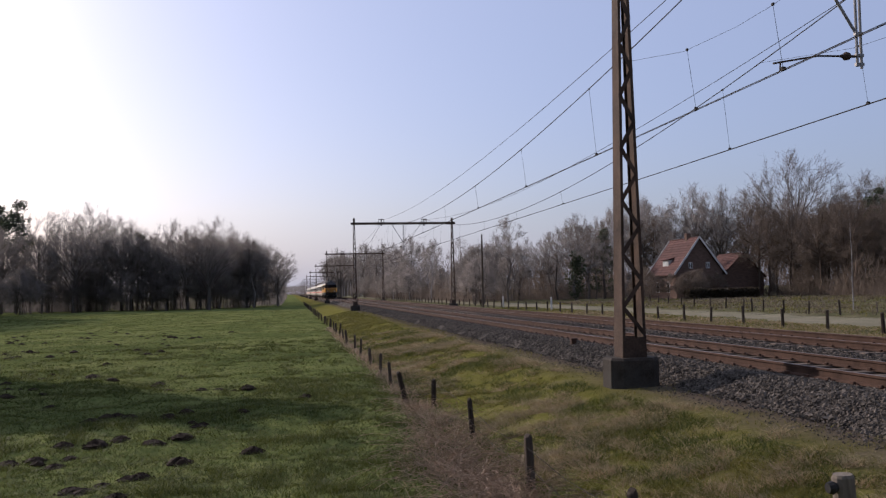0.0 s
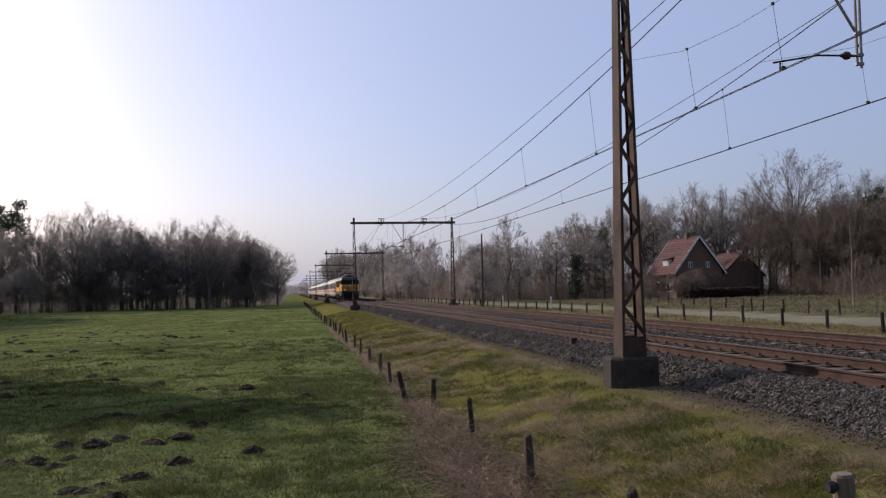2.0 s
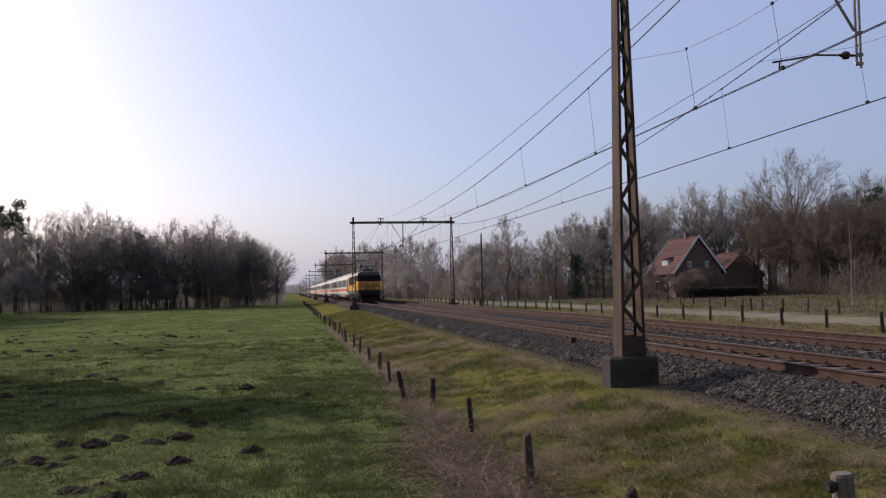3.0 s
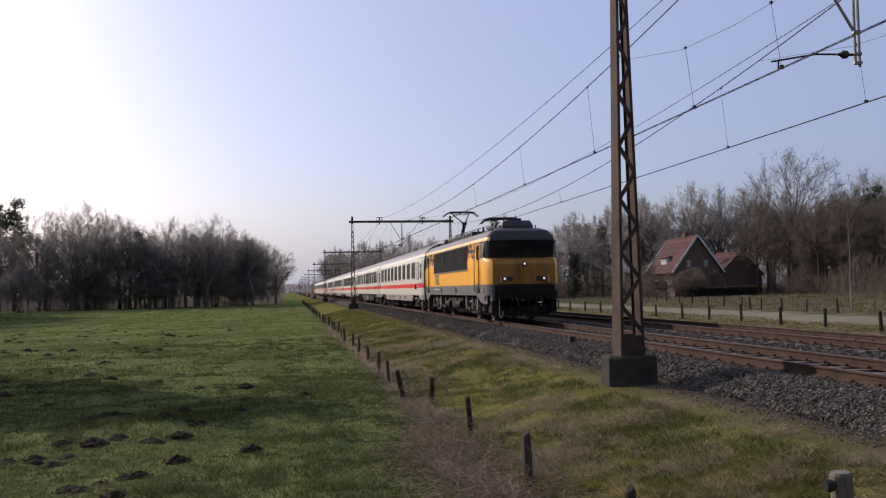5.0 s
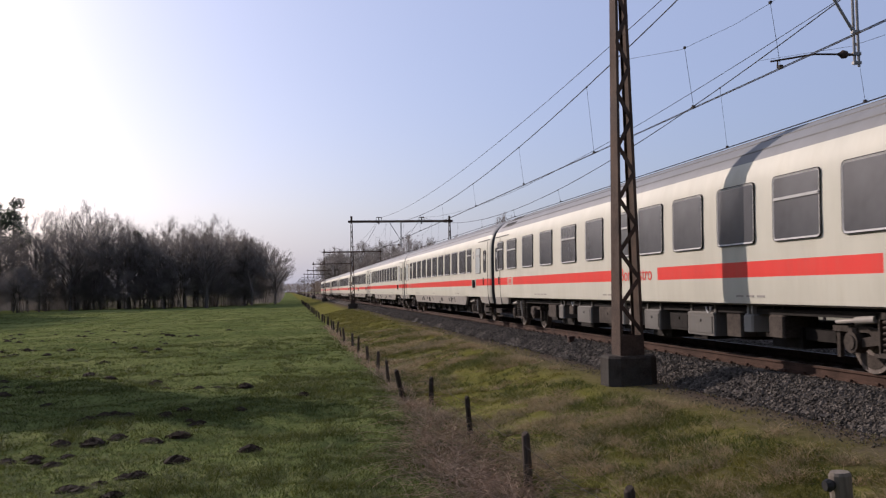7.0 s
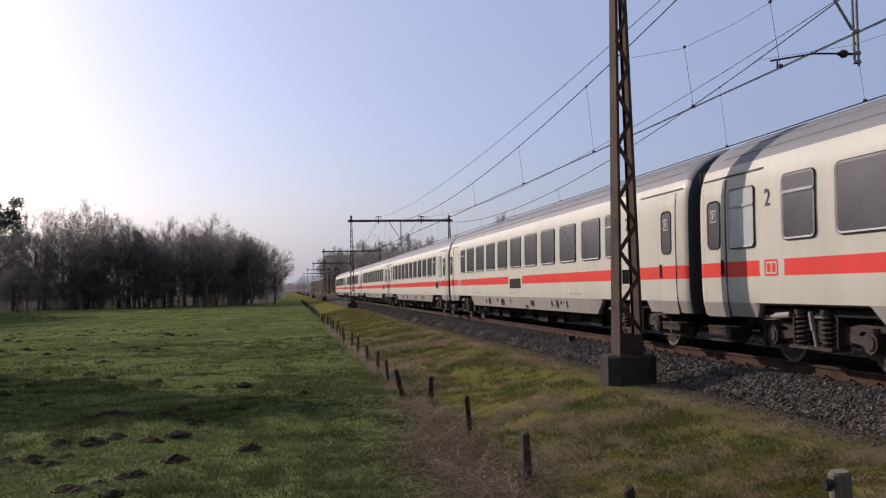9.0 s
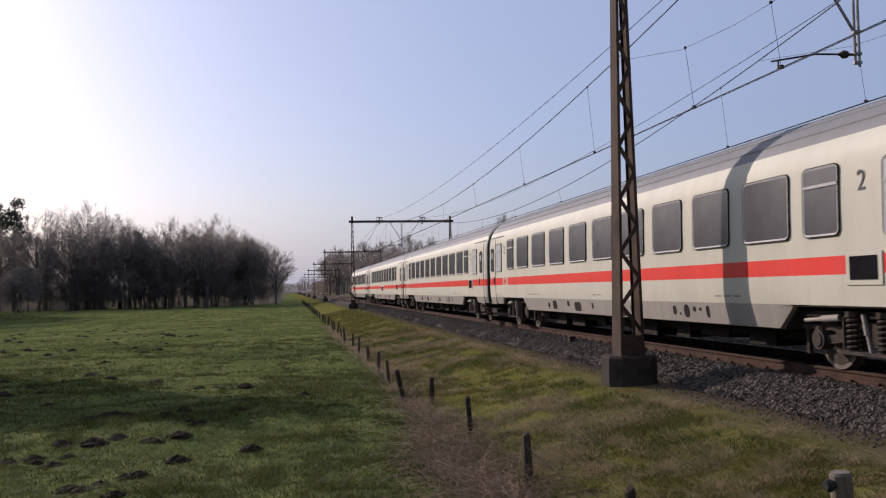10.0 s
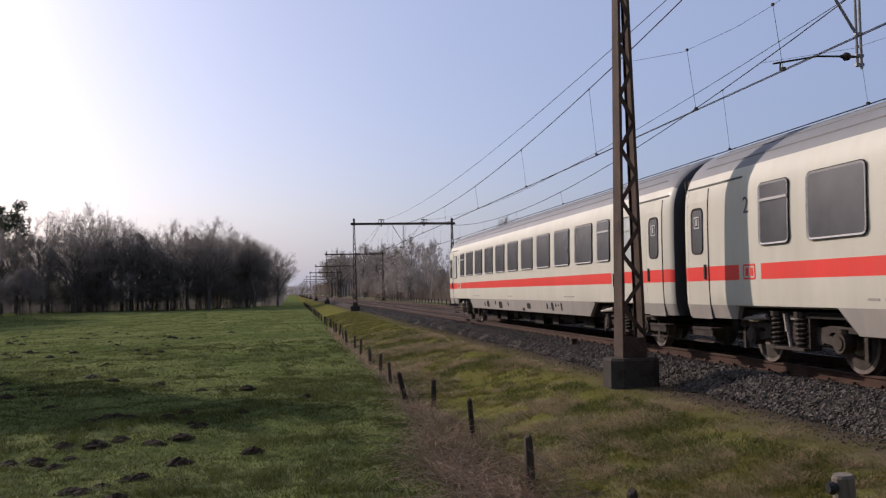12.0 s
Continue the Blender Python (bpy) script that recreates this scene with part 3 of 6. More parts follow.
def rounded(y0, y1, z0, z1, r, n=4):
    pts = []
    for cy, cz, a0 in ((y1 - r, z1 - r, 0), (y0 + r, z1 - r, 90), (y0 + r, z0 + r, 180), (y1 - r, z0 + r, 270)):
        for k in range(n + 1):
            a = radians(a0 + 90 * k / n)
            pts.append((cy + r * math.cos(a), cz + r * math.sin(a)))
    return pts


def pane_mesh(name, w, z0, z1, slot_mats, bar=None, r=0.09, lip=0.028):
    """A window let into the -x side: a raised rubber and metal rim round a set-back pane; bar: height of a hopper's bar."""
    s = Solid()

    def side(p, out):
        return (-half_at(p[1]) - out, p[0], p[1])
    outer, mid, inner = (rounded(-w / 2 + d, w / 2 - d, z0 + d, z1 - d, max(0.02, r - d)) for d in (-lip, -lip * 0.5, lip * 0.45))
    s.loft([[side(p, -0.01) for p in outer], [side(p, 0.030) for p in outer], [side(p, 0.030) for p in mid]], 0, caps=False)
    s.loft([[side(p, 0.032) for p in mid], [side(p, 0.022) for p in inner]], 2, caps=False)
    s.add([side(p, 0.022) for p in inner], [tuple(range(len(inner)))], 1)
    if bar:
        s.box(-half_at(bar) - 0.036, -half_at(bar) + 0.0, -w / 2, w / 2, bar - 0.022, bar + 0.022, 2)
    me = s.mesh(name, slot_mats)
    return me


BIGWIN = pane_mesh("window", 1.36, 1.99, 2.96, [RUBBER, TINT, ALU])
SMALLWIN = pane_mesh("window", 0.84, 1.99, 2.96, [RUBBER, TINT, ALU], 2.70, 0.08)
HALFWIN = pane_mesh("window", 1.24, 1.99, 2.96, [RUBBER, TINT, ALU], 2.62, 0.06)
DOORWIN = pane_mesh("door_window", 0.42, 1.95, 2.76, [RUBBER, TINT, RUBBER], None, 0.10, 0.03)
WCWIN = pane_mesh("window", 0.82, 1.93, 2.90, [RUBBER, FROST, ALU], 2.62, 0.06)


def leaf_mesh(name, w, z0, z1, mats):
    """A door leaf that stands a little proud; its edge is the dark joint round it."""
    s = Solid()
    zs = [z0, 0.98, 1.417, 1.678, 2.4, 2.9, z1]
    slots = [0, 1, 2, 1, 1, 1]
    cols = [(-w / 2, -0.01), (-w / 2, 0.006), (-w / 2 + 0.025, 0.014), (w / 2 - 0.025, 0.014), (w / 2, 0.006), (w / 2, -0.01)]
    verts = [(-half_at(z) - o, y, z) for z in zs for y, o in cols]
    for i in range(len(zs) - 1):
        for k in range(5):
            s.f.append((i * 6 + k + 6, i * 6 + k + 7, i * 6 + k + 1, i * 6 + k))
            s.m.append(slots[i] if k == 2 else 3)
    s.v = verts
    return s.mesh(name, mats)


MIDWIN = pane_mesh("window", 1.24, 1.99, 2.96, [RUBBER, TINT, ALU], None, 0.07)
DOOR = leaf_mesh("door", 0.86, 0.72, 3.12, [SKIRT, CREAM, REDP, RUBBER])


def sticker_mesh():
    """A pale square notice behind a door's window."""
    s = Solid()
    for y0, y1, z0, z1 in ((-0.11, 0.11, 2.60, 2.625), (-0.11, 0.11, 2.40, 2.425), (-0.11, -0.085, 2.425, 2.60), (0.085, 0.11, 2.425, 2.60), (-0.03, 0.05, 2.46, 2.58)):
        s.box(-half_at(2.5) - 0.030, -half_at(2.5) - 0.016, y0, y1, z0, z1)
    return s.mesh("notice_sticker", ALU)


STICKER = sticker_mesh()


def bogie_solids():
    f = Solid()
    for sx in (-1, 1):
        x = sx * 1.02
        # side frame: high over the axles, dropped in the middle
        prof = [(-1.78, 0.60, 0.68), (-0.95, 0.60, 0.70), (-0.72, 0.40, 0.66), (0.72, 0.40, 0.66), (0.95, 0.60, 0.70), (1.78, 0.60, 0.68)]
        f.loft([[(x - 0.07, y, za), (x + 0.07, y, za), (x + 0.07, y, zb), (x - 0.07, y, zb)] for y, za, zb in prof])
        f.box(min(sx * 1.0, sx * 1.30), max(sx * 1.0, sx * 1.30), -0.56, 0.56, 0.30, 0.345)
        for y in (-0.58, 0.56):
            f.box(min(sx * 1.02, sx * 1.20), max(sx * 1.02, sx * 1.20), y, y + 0.03, 0.30, 0.88)
        for y in (-1.25, 1.25):
            k = 1 if y > 0 else -1
            f.disc(min(sx * 0.98, sx * 1.17), max(sx * 0.98, sx * 1.17), y, 0.46, 0.155, 14)
            f.disc(min(sx * 1.17, sx * 1.19), max(sx * 1.17, sx * 1.19), y, 0.46, 0.105, 12)
            f.bar((sx * 1.05, y, 0.44), (sx * 1.05, y - k * 0.62, 0.52), 0.10, 0.13)
            f.tube([(sx * 1.06, y + k * 0.02, 0.58), (sx * 1.06, y + k * 0.02, 0.66)], 0.10, 10)
            f.box(x - 0.03, x + 0.03, y + k * 0.42, y + k * 0.50, 0.22, 0.62)
    f.box(-1.1, 1.1, -0.25, 0.25, 0.45, 0.75)
    f.box(-1.0, 1.0, -1.76, -1.68, 0.55, 0.64)
    f.box(-1.0, 1.0, 1.68, 1.76, 0.55, 0.64)
    w = Solid()
    for sx in (-1, 1):
        a, b = (-0.82, -0.685) if sx < 0 else (0.685, 0.82)
        w.disc(a, b, 0, 0, 0.46, 28)
        w.disc(*((-0.826, -0.81) if sx < 0 else (0.81, 0.826)), 0, 0, 0.395, 24, 1)
        c, e = (-0.70, -0.665) if sx < 0 else (0.665, 0.70)
        w.disc(c, e, 0, 0, 0.488, 28)
        g, h = (-0.835, -0.82) if sx < 0 else (0.82, 0.835)
        w.disc(g, h, 0, 0, 0.20, 16)
        g, h = (-1.16, -0.83) if sx < 0 else (0.83, 1.16)
        w.disc(g, h, 0, 0, 0.12, 12)
    w.disc(-0.8, 0.8, 0, 0, 0.08, 10)
    s = Solid()
    s.tube([(0.11 * math.cos(a), 0.11 * math.sin(a), 0.36 + 0.075 * a / 6.283) for a in [i * 2 * math.pi / 9 for i in range(54)]], 0.024, 5)
    s.tube([(0, 0, 0.34), (0, 0, 0.84)], 0.05, 6)
    s.tube([(0, 0, 0.30), (0, 0, 0.36)], 0.15, 10)
    s.tube([(0, 0, 0.82), (0, 0, 0.90)], 0.14, 10)
    d = Solid()
    d.tube([(0, -0.07, 0.34), (0, 0.06, 0.86)], 0.026, 6)
    d.tube([(0, -0.0, 0.58), (0, 0.06, 0.86)], 0.04, 6)
    return f, w, s, d


_f, _w, _s, _d = bogie_solids()
BOGIE, WHEELSET, SPRING, DAMPER = _f.mesh("bogie", GRIME), _w.mesh("wheelset", [WHEEL, GRIME], True), _s.mesh("coil_spring", GRIME), _d.mesh("damper", SKIRT)


YAWDAMPER = Solid().tube([(0, -0.42, 0.80), (0, 0.02, 0.77)], 0.055, 10).tube([(0, 0.0, 0.77), (0, 0.46, 0.74)], 0.032, 8).mesh("yaw_damper", SKIRT, True)


def add_bogie(parent, y, base=1.25):
    b = part("bogie", BOGIE, None, parent, m=pose(0, y, 0))
    for dy in (-base, base):
        part("wheelset", WHEELSET, None, b, m=pose(0, dy, 0.46))
    for sx in (-1.16, 1.16):
        for k in (-0.34, 0.34):
            part("coil_spring", SPRING, None, b, m=pose(sx, k, 0))
        part("damper", DAMPER, None, b, m=pose(sx * 1.05, 0, 0))
        part("yaw_damper", YAWDAMPER, None, b, m=pose(sx * 1.03, 1.05 if sx < 0 else -1.05, 0))
    return b


def words(text, size, mat, parent, y, z, x, name="lettering"):
    c = bpy.data.curves.new(name, 'FONT')
    c.body, c.size, c.align_x, c.align_y, c.extrude = text, size, 'CENTER', 'CENTER', 0.002
    c.materials.append(mat)
    ob = new(name, c)
    ob.parent = parent
    ob.matrix_basis = pose(x, y, z, 90, 0, -90)
    return ob


def body_mesh(gaps, skirt=True):
    """The car body: one shell along the profile; gaps: stretches of y where the red band stops."""
    stations = sorted({-13.0, -12.93, -12.78, -11.0, -10.9, -8.0, -7.6, 7.6, 8.0, 10.9, 11.0, 12.78, 12.93, 13.0, *[v for g in gaps for v in g], *np.linspace(-12, 12, 9).tolist()})
    outline = [(-b, a) for a, b in HALF] + [(b, a) for a, b in reversed(HALF[:-1])]
    n = len(outline)
    s = Solid()
    verts = []
    for y in stations:
        k = 0.90 if abs(y) > 12.95 else 0.965 if abs(y) > 12.8 else 1.0
        for x, z in outline:
            low = 0.74 if abs(y) >= 10.95 else 0.95 if abs(y) >= 7.9 or not skirt else 0.0
            zz = max(z, low) if z < 0.97 else z
            verts.append((x * k, y, 0.86 + (zz - 0.86) * (0.5 + 0.5 * k)))
    faces, slots = [], []
    for i in range(len(stations) - 1):
        ym = (stations[i] + stations[i + 1]) / 2
        for j in range(n):
            j2 = (j + 1) % n
            faces.append((i * n + j, (i + 1) * n + j, (i + 1) * n + j2, i * n + j2))
            z = (outline[j][1] + outline[j2][1]) / 2
            if j == n - 1 or abs(ym) > 12.94:
                sl = 4
            elif z < 0.98:
                sl = 0
            elif z > 3.35:
                sl = 3
            elif 1.417 < z < 1.678 and not any(a < ym < b for a, b in gaps):
                sl = 2
            else:
                sl = 1
            slots.append(sl)
    s.v, s.f, s.m = verts, faces, slots
    s.f.append(tuple(range(n)))
    s.m.append(4)
    s.f.append(tuple(reversed(range((len(stations) - 1) * n, len(stations) * n))))
    s.m.append(4)
    return s.mesh("car_body", [SKIRT, CREAM, REDP, ROOFP, LOCODARK], True)


def build_coach(label, wins, number="2", title="", vents=(), wc=(-10.75, 11.3), halves=(), big=None, skirt=True):
    gaps = [(-10.27, -9.48), (10.02, 10.75)] + [(y - 0.92, y + 0.92) for y in vents] + ([(-2.25, 0.15)] if title else [])
    co = thing("passenger_coach", label, "train coach", "coaches of the train")
    part("car_body", body_mesh(gaps, skirt), None, co)
    ribs = Solid()
    for z in (3.53, 3.72, 3.86):
        for sx in (-1, 1):
            x = sx * (half_at(z) + 0.004)
            ribs.box(x - 0.008, x + 0.008, -12.3, 12.3, z - 0.008, z + 0.012)
    part("roof_seam", ribs, LOCOGREY, co)
    for sgn in (1, -1):
        turn = pose(0, 0, 0, 0, 0, 0 if sgn > 0 else 180)
        for y in wins:
            part("window", HALFWIN if y in halves else (big or BIGWIN) if y not in SMALLS else SMALLWIN, None, co, m=turn @ pose(0, y, 0))
        for y in wc:
            part("window", WCWIN, None, co, "frosted lavatory window", m=turn @ pose(0, y, 0))
        for y in (-12.05, 12.28):
            d = part("door", DOOR, None, co, m=turn @ pose(0, y, 0))
            part("door_window", DOORWIN, None, d)
            part("notice_sticker", STICKER, None, d)
            h = Solid()
            k = -0.30 if y > 0 else 0.30
            h.box(-1.45, -1.40, k - 0.03, k + 0.03, 1.45, 1.72)
            part("door_handle", h, RUBBER, d)
            stp = Solid()
            stp.box(-1.40, -1.15, -0.4, 0.4, 0.52, 0.55)
            stp.box(-1.36, -1.15, -0.4, 0.4, 0.28, 0.31)
            stp.box(-1.38, -1.36, -0.4, 0.4, 0.40, 0.56)
            part("step", stp, GRIME, d)
    for y in vents:
        v = Solid()
        v.box(-1.42, -1.40, y - 0.74, y + 0.74, 1.27, 1.60, 0, 0.01)
        for k in range(5):
            v.box(-1.43, -1.41, y - 0.70, y + 0.70, 1.31 + 0.055 * k, 1.33 + 0.055 * k)
        part("vent_grille", v, BLACK, co, "dark ventilation grille")
    for y in (-11.7, 11.7):
        dr = Solid()
        dr.box(-1.375, -1.345, y - 1.05, y + 1.05, 3.165, 3.19)
        part("drip_rail", dr, LOCOGREY, co)
    if not skirt:
        # underfloor boxes of a dining coach: middle, length, foot, how far they stand in, material
        boxes = ((-6.5, 0.45, 0.44, 0.10, GRIME), (-5.75, 0.30, 0.50, 0.02, SKIRT), (-5.0, 0.55, 0.38, 0.16, GRIME), (-3.9, 1.15, 0.36, 0.06, UNDERBOX), (-2.6, 0.95, 0.40, 0.22, BLACK), (-1.6, 0.85, 0.38, 0.05, UNDERBOX),
                 (-0.5, 0.34, 0.42, 0.03, SKIRT), (0.15, 0.30, 0.42, 0.03, SKIRT), (1.3, 1.30, 0.40, 0.12, GRIME), (2.9, 1.15, 0.37, 0.05, UNDERBOX), (4.2, 0.40, 0.55, 0.12, GRIME), (4.9, 0.45, 0.42, 0.04, UNDERBOX), (6.1, 0.80, 0.42, 0.14, GRIME))
        for y, w, z, inset, mat in boxes:
            eq = Solid()
            x0 = -1.34 + inset
            eq.box(x0, -0.6, y - w / 2, y + w / 2, z, 0.80, 0, 0.03)
            eq.box(x0 + 0.05, -0.7, y - w / 2 + 0.05, y - w / 2 + 0.11, 0.78, 0.95)
            eq.box(x0 + 0.05, -0.7, y + w / 2 - 0.11, y + w / 2 - 0.05, 0.78, 0.95)
            box = part("equipment_box", eq, mat, co)
            if w > 0.8:
                lid = Solid()
                lid.box(x0 - 0.012, x0 + 0.01, y - w * 0.42, y + w * 0.42, z + 0.05, 0.72, 0, 0.004)
                lid.box(x0 - 0.03, x0 - 0.01, y - 0.05, y + 0.05, 0.62, 0.66)
                part("box_lid", lid, mat, box)
        for y in (-4.4, -0.1, 3.6):
            ring = Solid()
            ring.tube([(-1.36, y + 0.09 * math.cos(a), 0.90 - 0.11 * abs(math.sin(a))) for a in [k * math.pi / 8 for k in range(9)]], 0.016, 6)
            part("lifting_loop", ring, ALU, co)
        for y in (11.3,):
            rh = Solid()
            rh.loft([[(-half_at(z) - 0.006, y - 0.75, z), (-half_at(z) - 0.006, y + 0.75, z), (-half_at(z) + 0.03, y + 0.75, z), (-half_at(z) + 0.03, y - 0.75, z)] for z in (3.50, 3.62, 3.74, 3.84)])
            part("roof_hatch", rh, BLACK, co, "dark open roof hatch")
    for y, w, za, zb in () if not skirt else ((-5.2, 0.13, 0.70, 0.92), (-4.9, 0.10, 0.82, 0.88), (-4.65, 0.12, 0.80, 0.90), (-4.3, 0.24, 0.68, 0.93), (-4.0, 0.07, 0.72, 0.77), (-3.75, 0.16, 0.72, 0.90), (-1.6, 0.45, 0.70, 0.88),
                                              (-0.9, 0.30, 0.62, 0.72), (1.2, 0.12, 0.74, 0.90), (2.4, 0.55, 0.66, 0.90), (3.2, 0.20, 0.78, 0.92), (4.5, 0.42, 0.68, 0.92), (5.1, 0.18, 0.70, 0.86)):
        hsk = Solid()
        o = rounded(y - w / 2, y + w / 2, za, zb, min(w, zb - za) * 0.38, 3)
        hsk.loft([[(-half_at(p[1]) - 0.004, p[0], p[1]) for p in o], [(-1.28, p[0], p[1]) for p in o]])
        part("skirt_hatch", hsk, BLACK, co)
    under = Solid()
    under.box(-0.9, 0.9, -7.6, 7.6, 0.40, 0.60)
    for k in range(9):
        y = -6.8 + 1.65 * k
        under.box(-0.95, 0.95, y, y + 0.9 + 0.3 * math.sin(k * 2.2), 0.26 + 0.06 * math.sin(k * 1.7), 0.6)
    under.box(-1.2, 1.2, -12.7, 12.7, 0.80, 0.90)
    under.box(-0.18, 0.18, -13.1, 13.1, 0.88, 1.12)
    part("underframe", under, BLACK, co)
    for y in (-13.0, 13.0):
        be = Solid()
        for k in range(4):
            a = y - 0.2 + 0.1 * k
            be.box(-1.12 - 0.02 * (k % 2), 1.12 + 0.02 * (k % 2), a, a + 0.1, 0.98, 3.42 + 0.02 * (k % 2), 0, 0.03)
        part("gangway_bellows", be, BELLOWS, co)
        for sx in (-0.88, 0.88):
            bf = Solid()
            e = y - 0.1 if y < 0 else y + 0.1
            bf.tube([(sx, y * 0.985, 1.06), (sx, e, 1.06)], 0.11, 10)
            bf.tube([(sx, e, 1.06), (sx, e + (0.04 if y > 0 else -0.04), 1.06)], 0.22, 12)
            part("buffer", bf, BLACK, co)
    for y in (-9.6, 9.6):
        add_bogie(co, y)
    pn = Solid()
    pn.box(-1.43, -1.40, -10.27, -9.48, 1.27, 1.72, 0, 0.012)
    panel = part("display_panel", pn, CREAM, co, "destination display in a pale frame")
    part("display_glass", Solid().box(-1.438, -1.425, -10.17, -9.58, 1.34, 1.66), DARKGLASS, panel)
    for y in (-9.85, 10.4):
        words(number, 0.40, INK, co, y + (0.06 if y > 0 else -0.02), 2.66, -1.412, "class_number")
        if y < 0:
            continue
        lg = Solid()
        o, i = rounded(y - 0.20, y + 0.20, 1.42, 1.68, 0.03, 2), rounded(y - 0.17, y + 0.17, 1.45, 1.65, 0.02, 2)
        lg.loft([[(-1.412, p[0], p[1]) for p in o], [(-1.418, p[0], p[1]) for p in o], [(-1.418, p[0], p[1]) for p in i], [(-1.414, p[0], p[1]) for p in i]], 0, caps=False)
        for k in (-0.075, 0.075):
            lg.box(-1.417, -1.412, y + k - 0.05, y + k + 0.05, 1.48, 1.62)
        part("emblem", lg, REDP, co, "plain red framed emblem")
    if title:
        words(title, 0.42, REDP, co, TITLE_Y, 1.55, -1.418, "lettering")
    for y0, n in ((-6.5, 3), (0.5, 2), (6.0, 4)):
        for k in range(n):
            bar = Solid()
            bar.box(-1.408, -1.402, y0 + 0.35 * k, y0 + 0.35 * k + 0.25, 1.085, 1.12)
            part("lettering_bar", bar, SKIRT, co)
    return co


TITLE_Y = -1.05
OPEN = [9.57] + [7.92 - 1.915 * k for k in range(9)] + [-8.93]
SMALLS = (9.57, -8.93, -10.75, 11.75)
FIRST = [-8.75 + 2.31 * k for k in range(9)]
BISTRO = [11.75, 10.1, 8.0, 5.9, 3.7, 1.6, -0.4, -1.95, -3.75, -5.63, -7.5, -9.3, -10.75]
coach_open = build_coach("cream open coach with a red band and nine wide windows", OPEN)
coach_vent = build_coach("cream open coach with red band and black vent grille", OPEN, vents=(0.4,), wc=())
coach_first = build_coach("cream first class coach with a red band and wide windows", FIRST, "1", wc=(-10.75, 11.3))
coach_bistro = build_coach("cream dining coach with a red band and hinged top windows", BISTRO, "1", "Bordbistro", halves=(10.1, 3.7, -0.4, -7.5), wc=(), big=MIDWIN, skirt=False)
coaches = [coach_first, coach_bistro, coach_open, copy_thing(coach_open, Matrix()), coach_vent, copy_thing(coach_open, Matrix()), copy_thing(coach_open, Matrix()), copy_thing(coach_vent, Matrix()), copy_thing(coach_open, Matrix())]


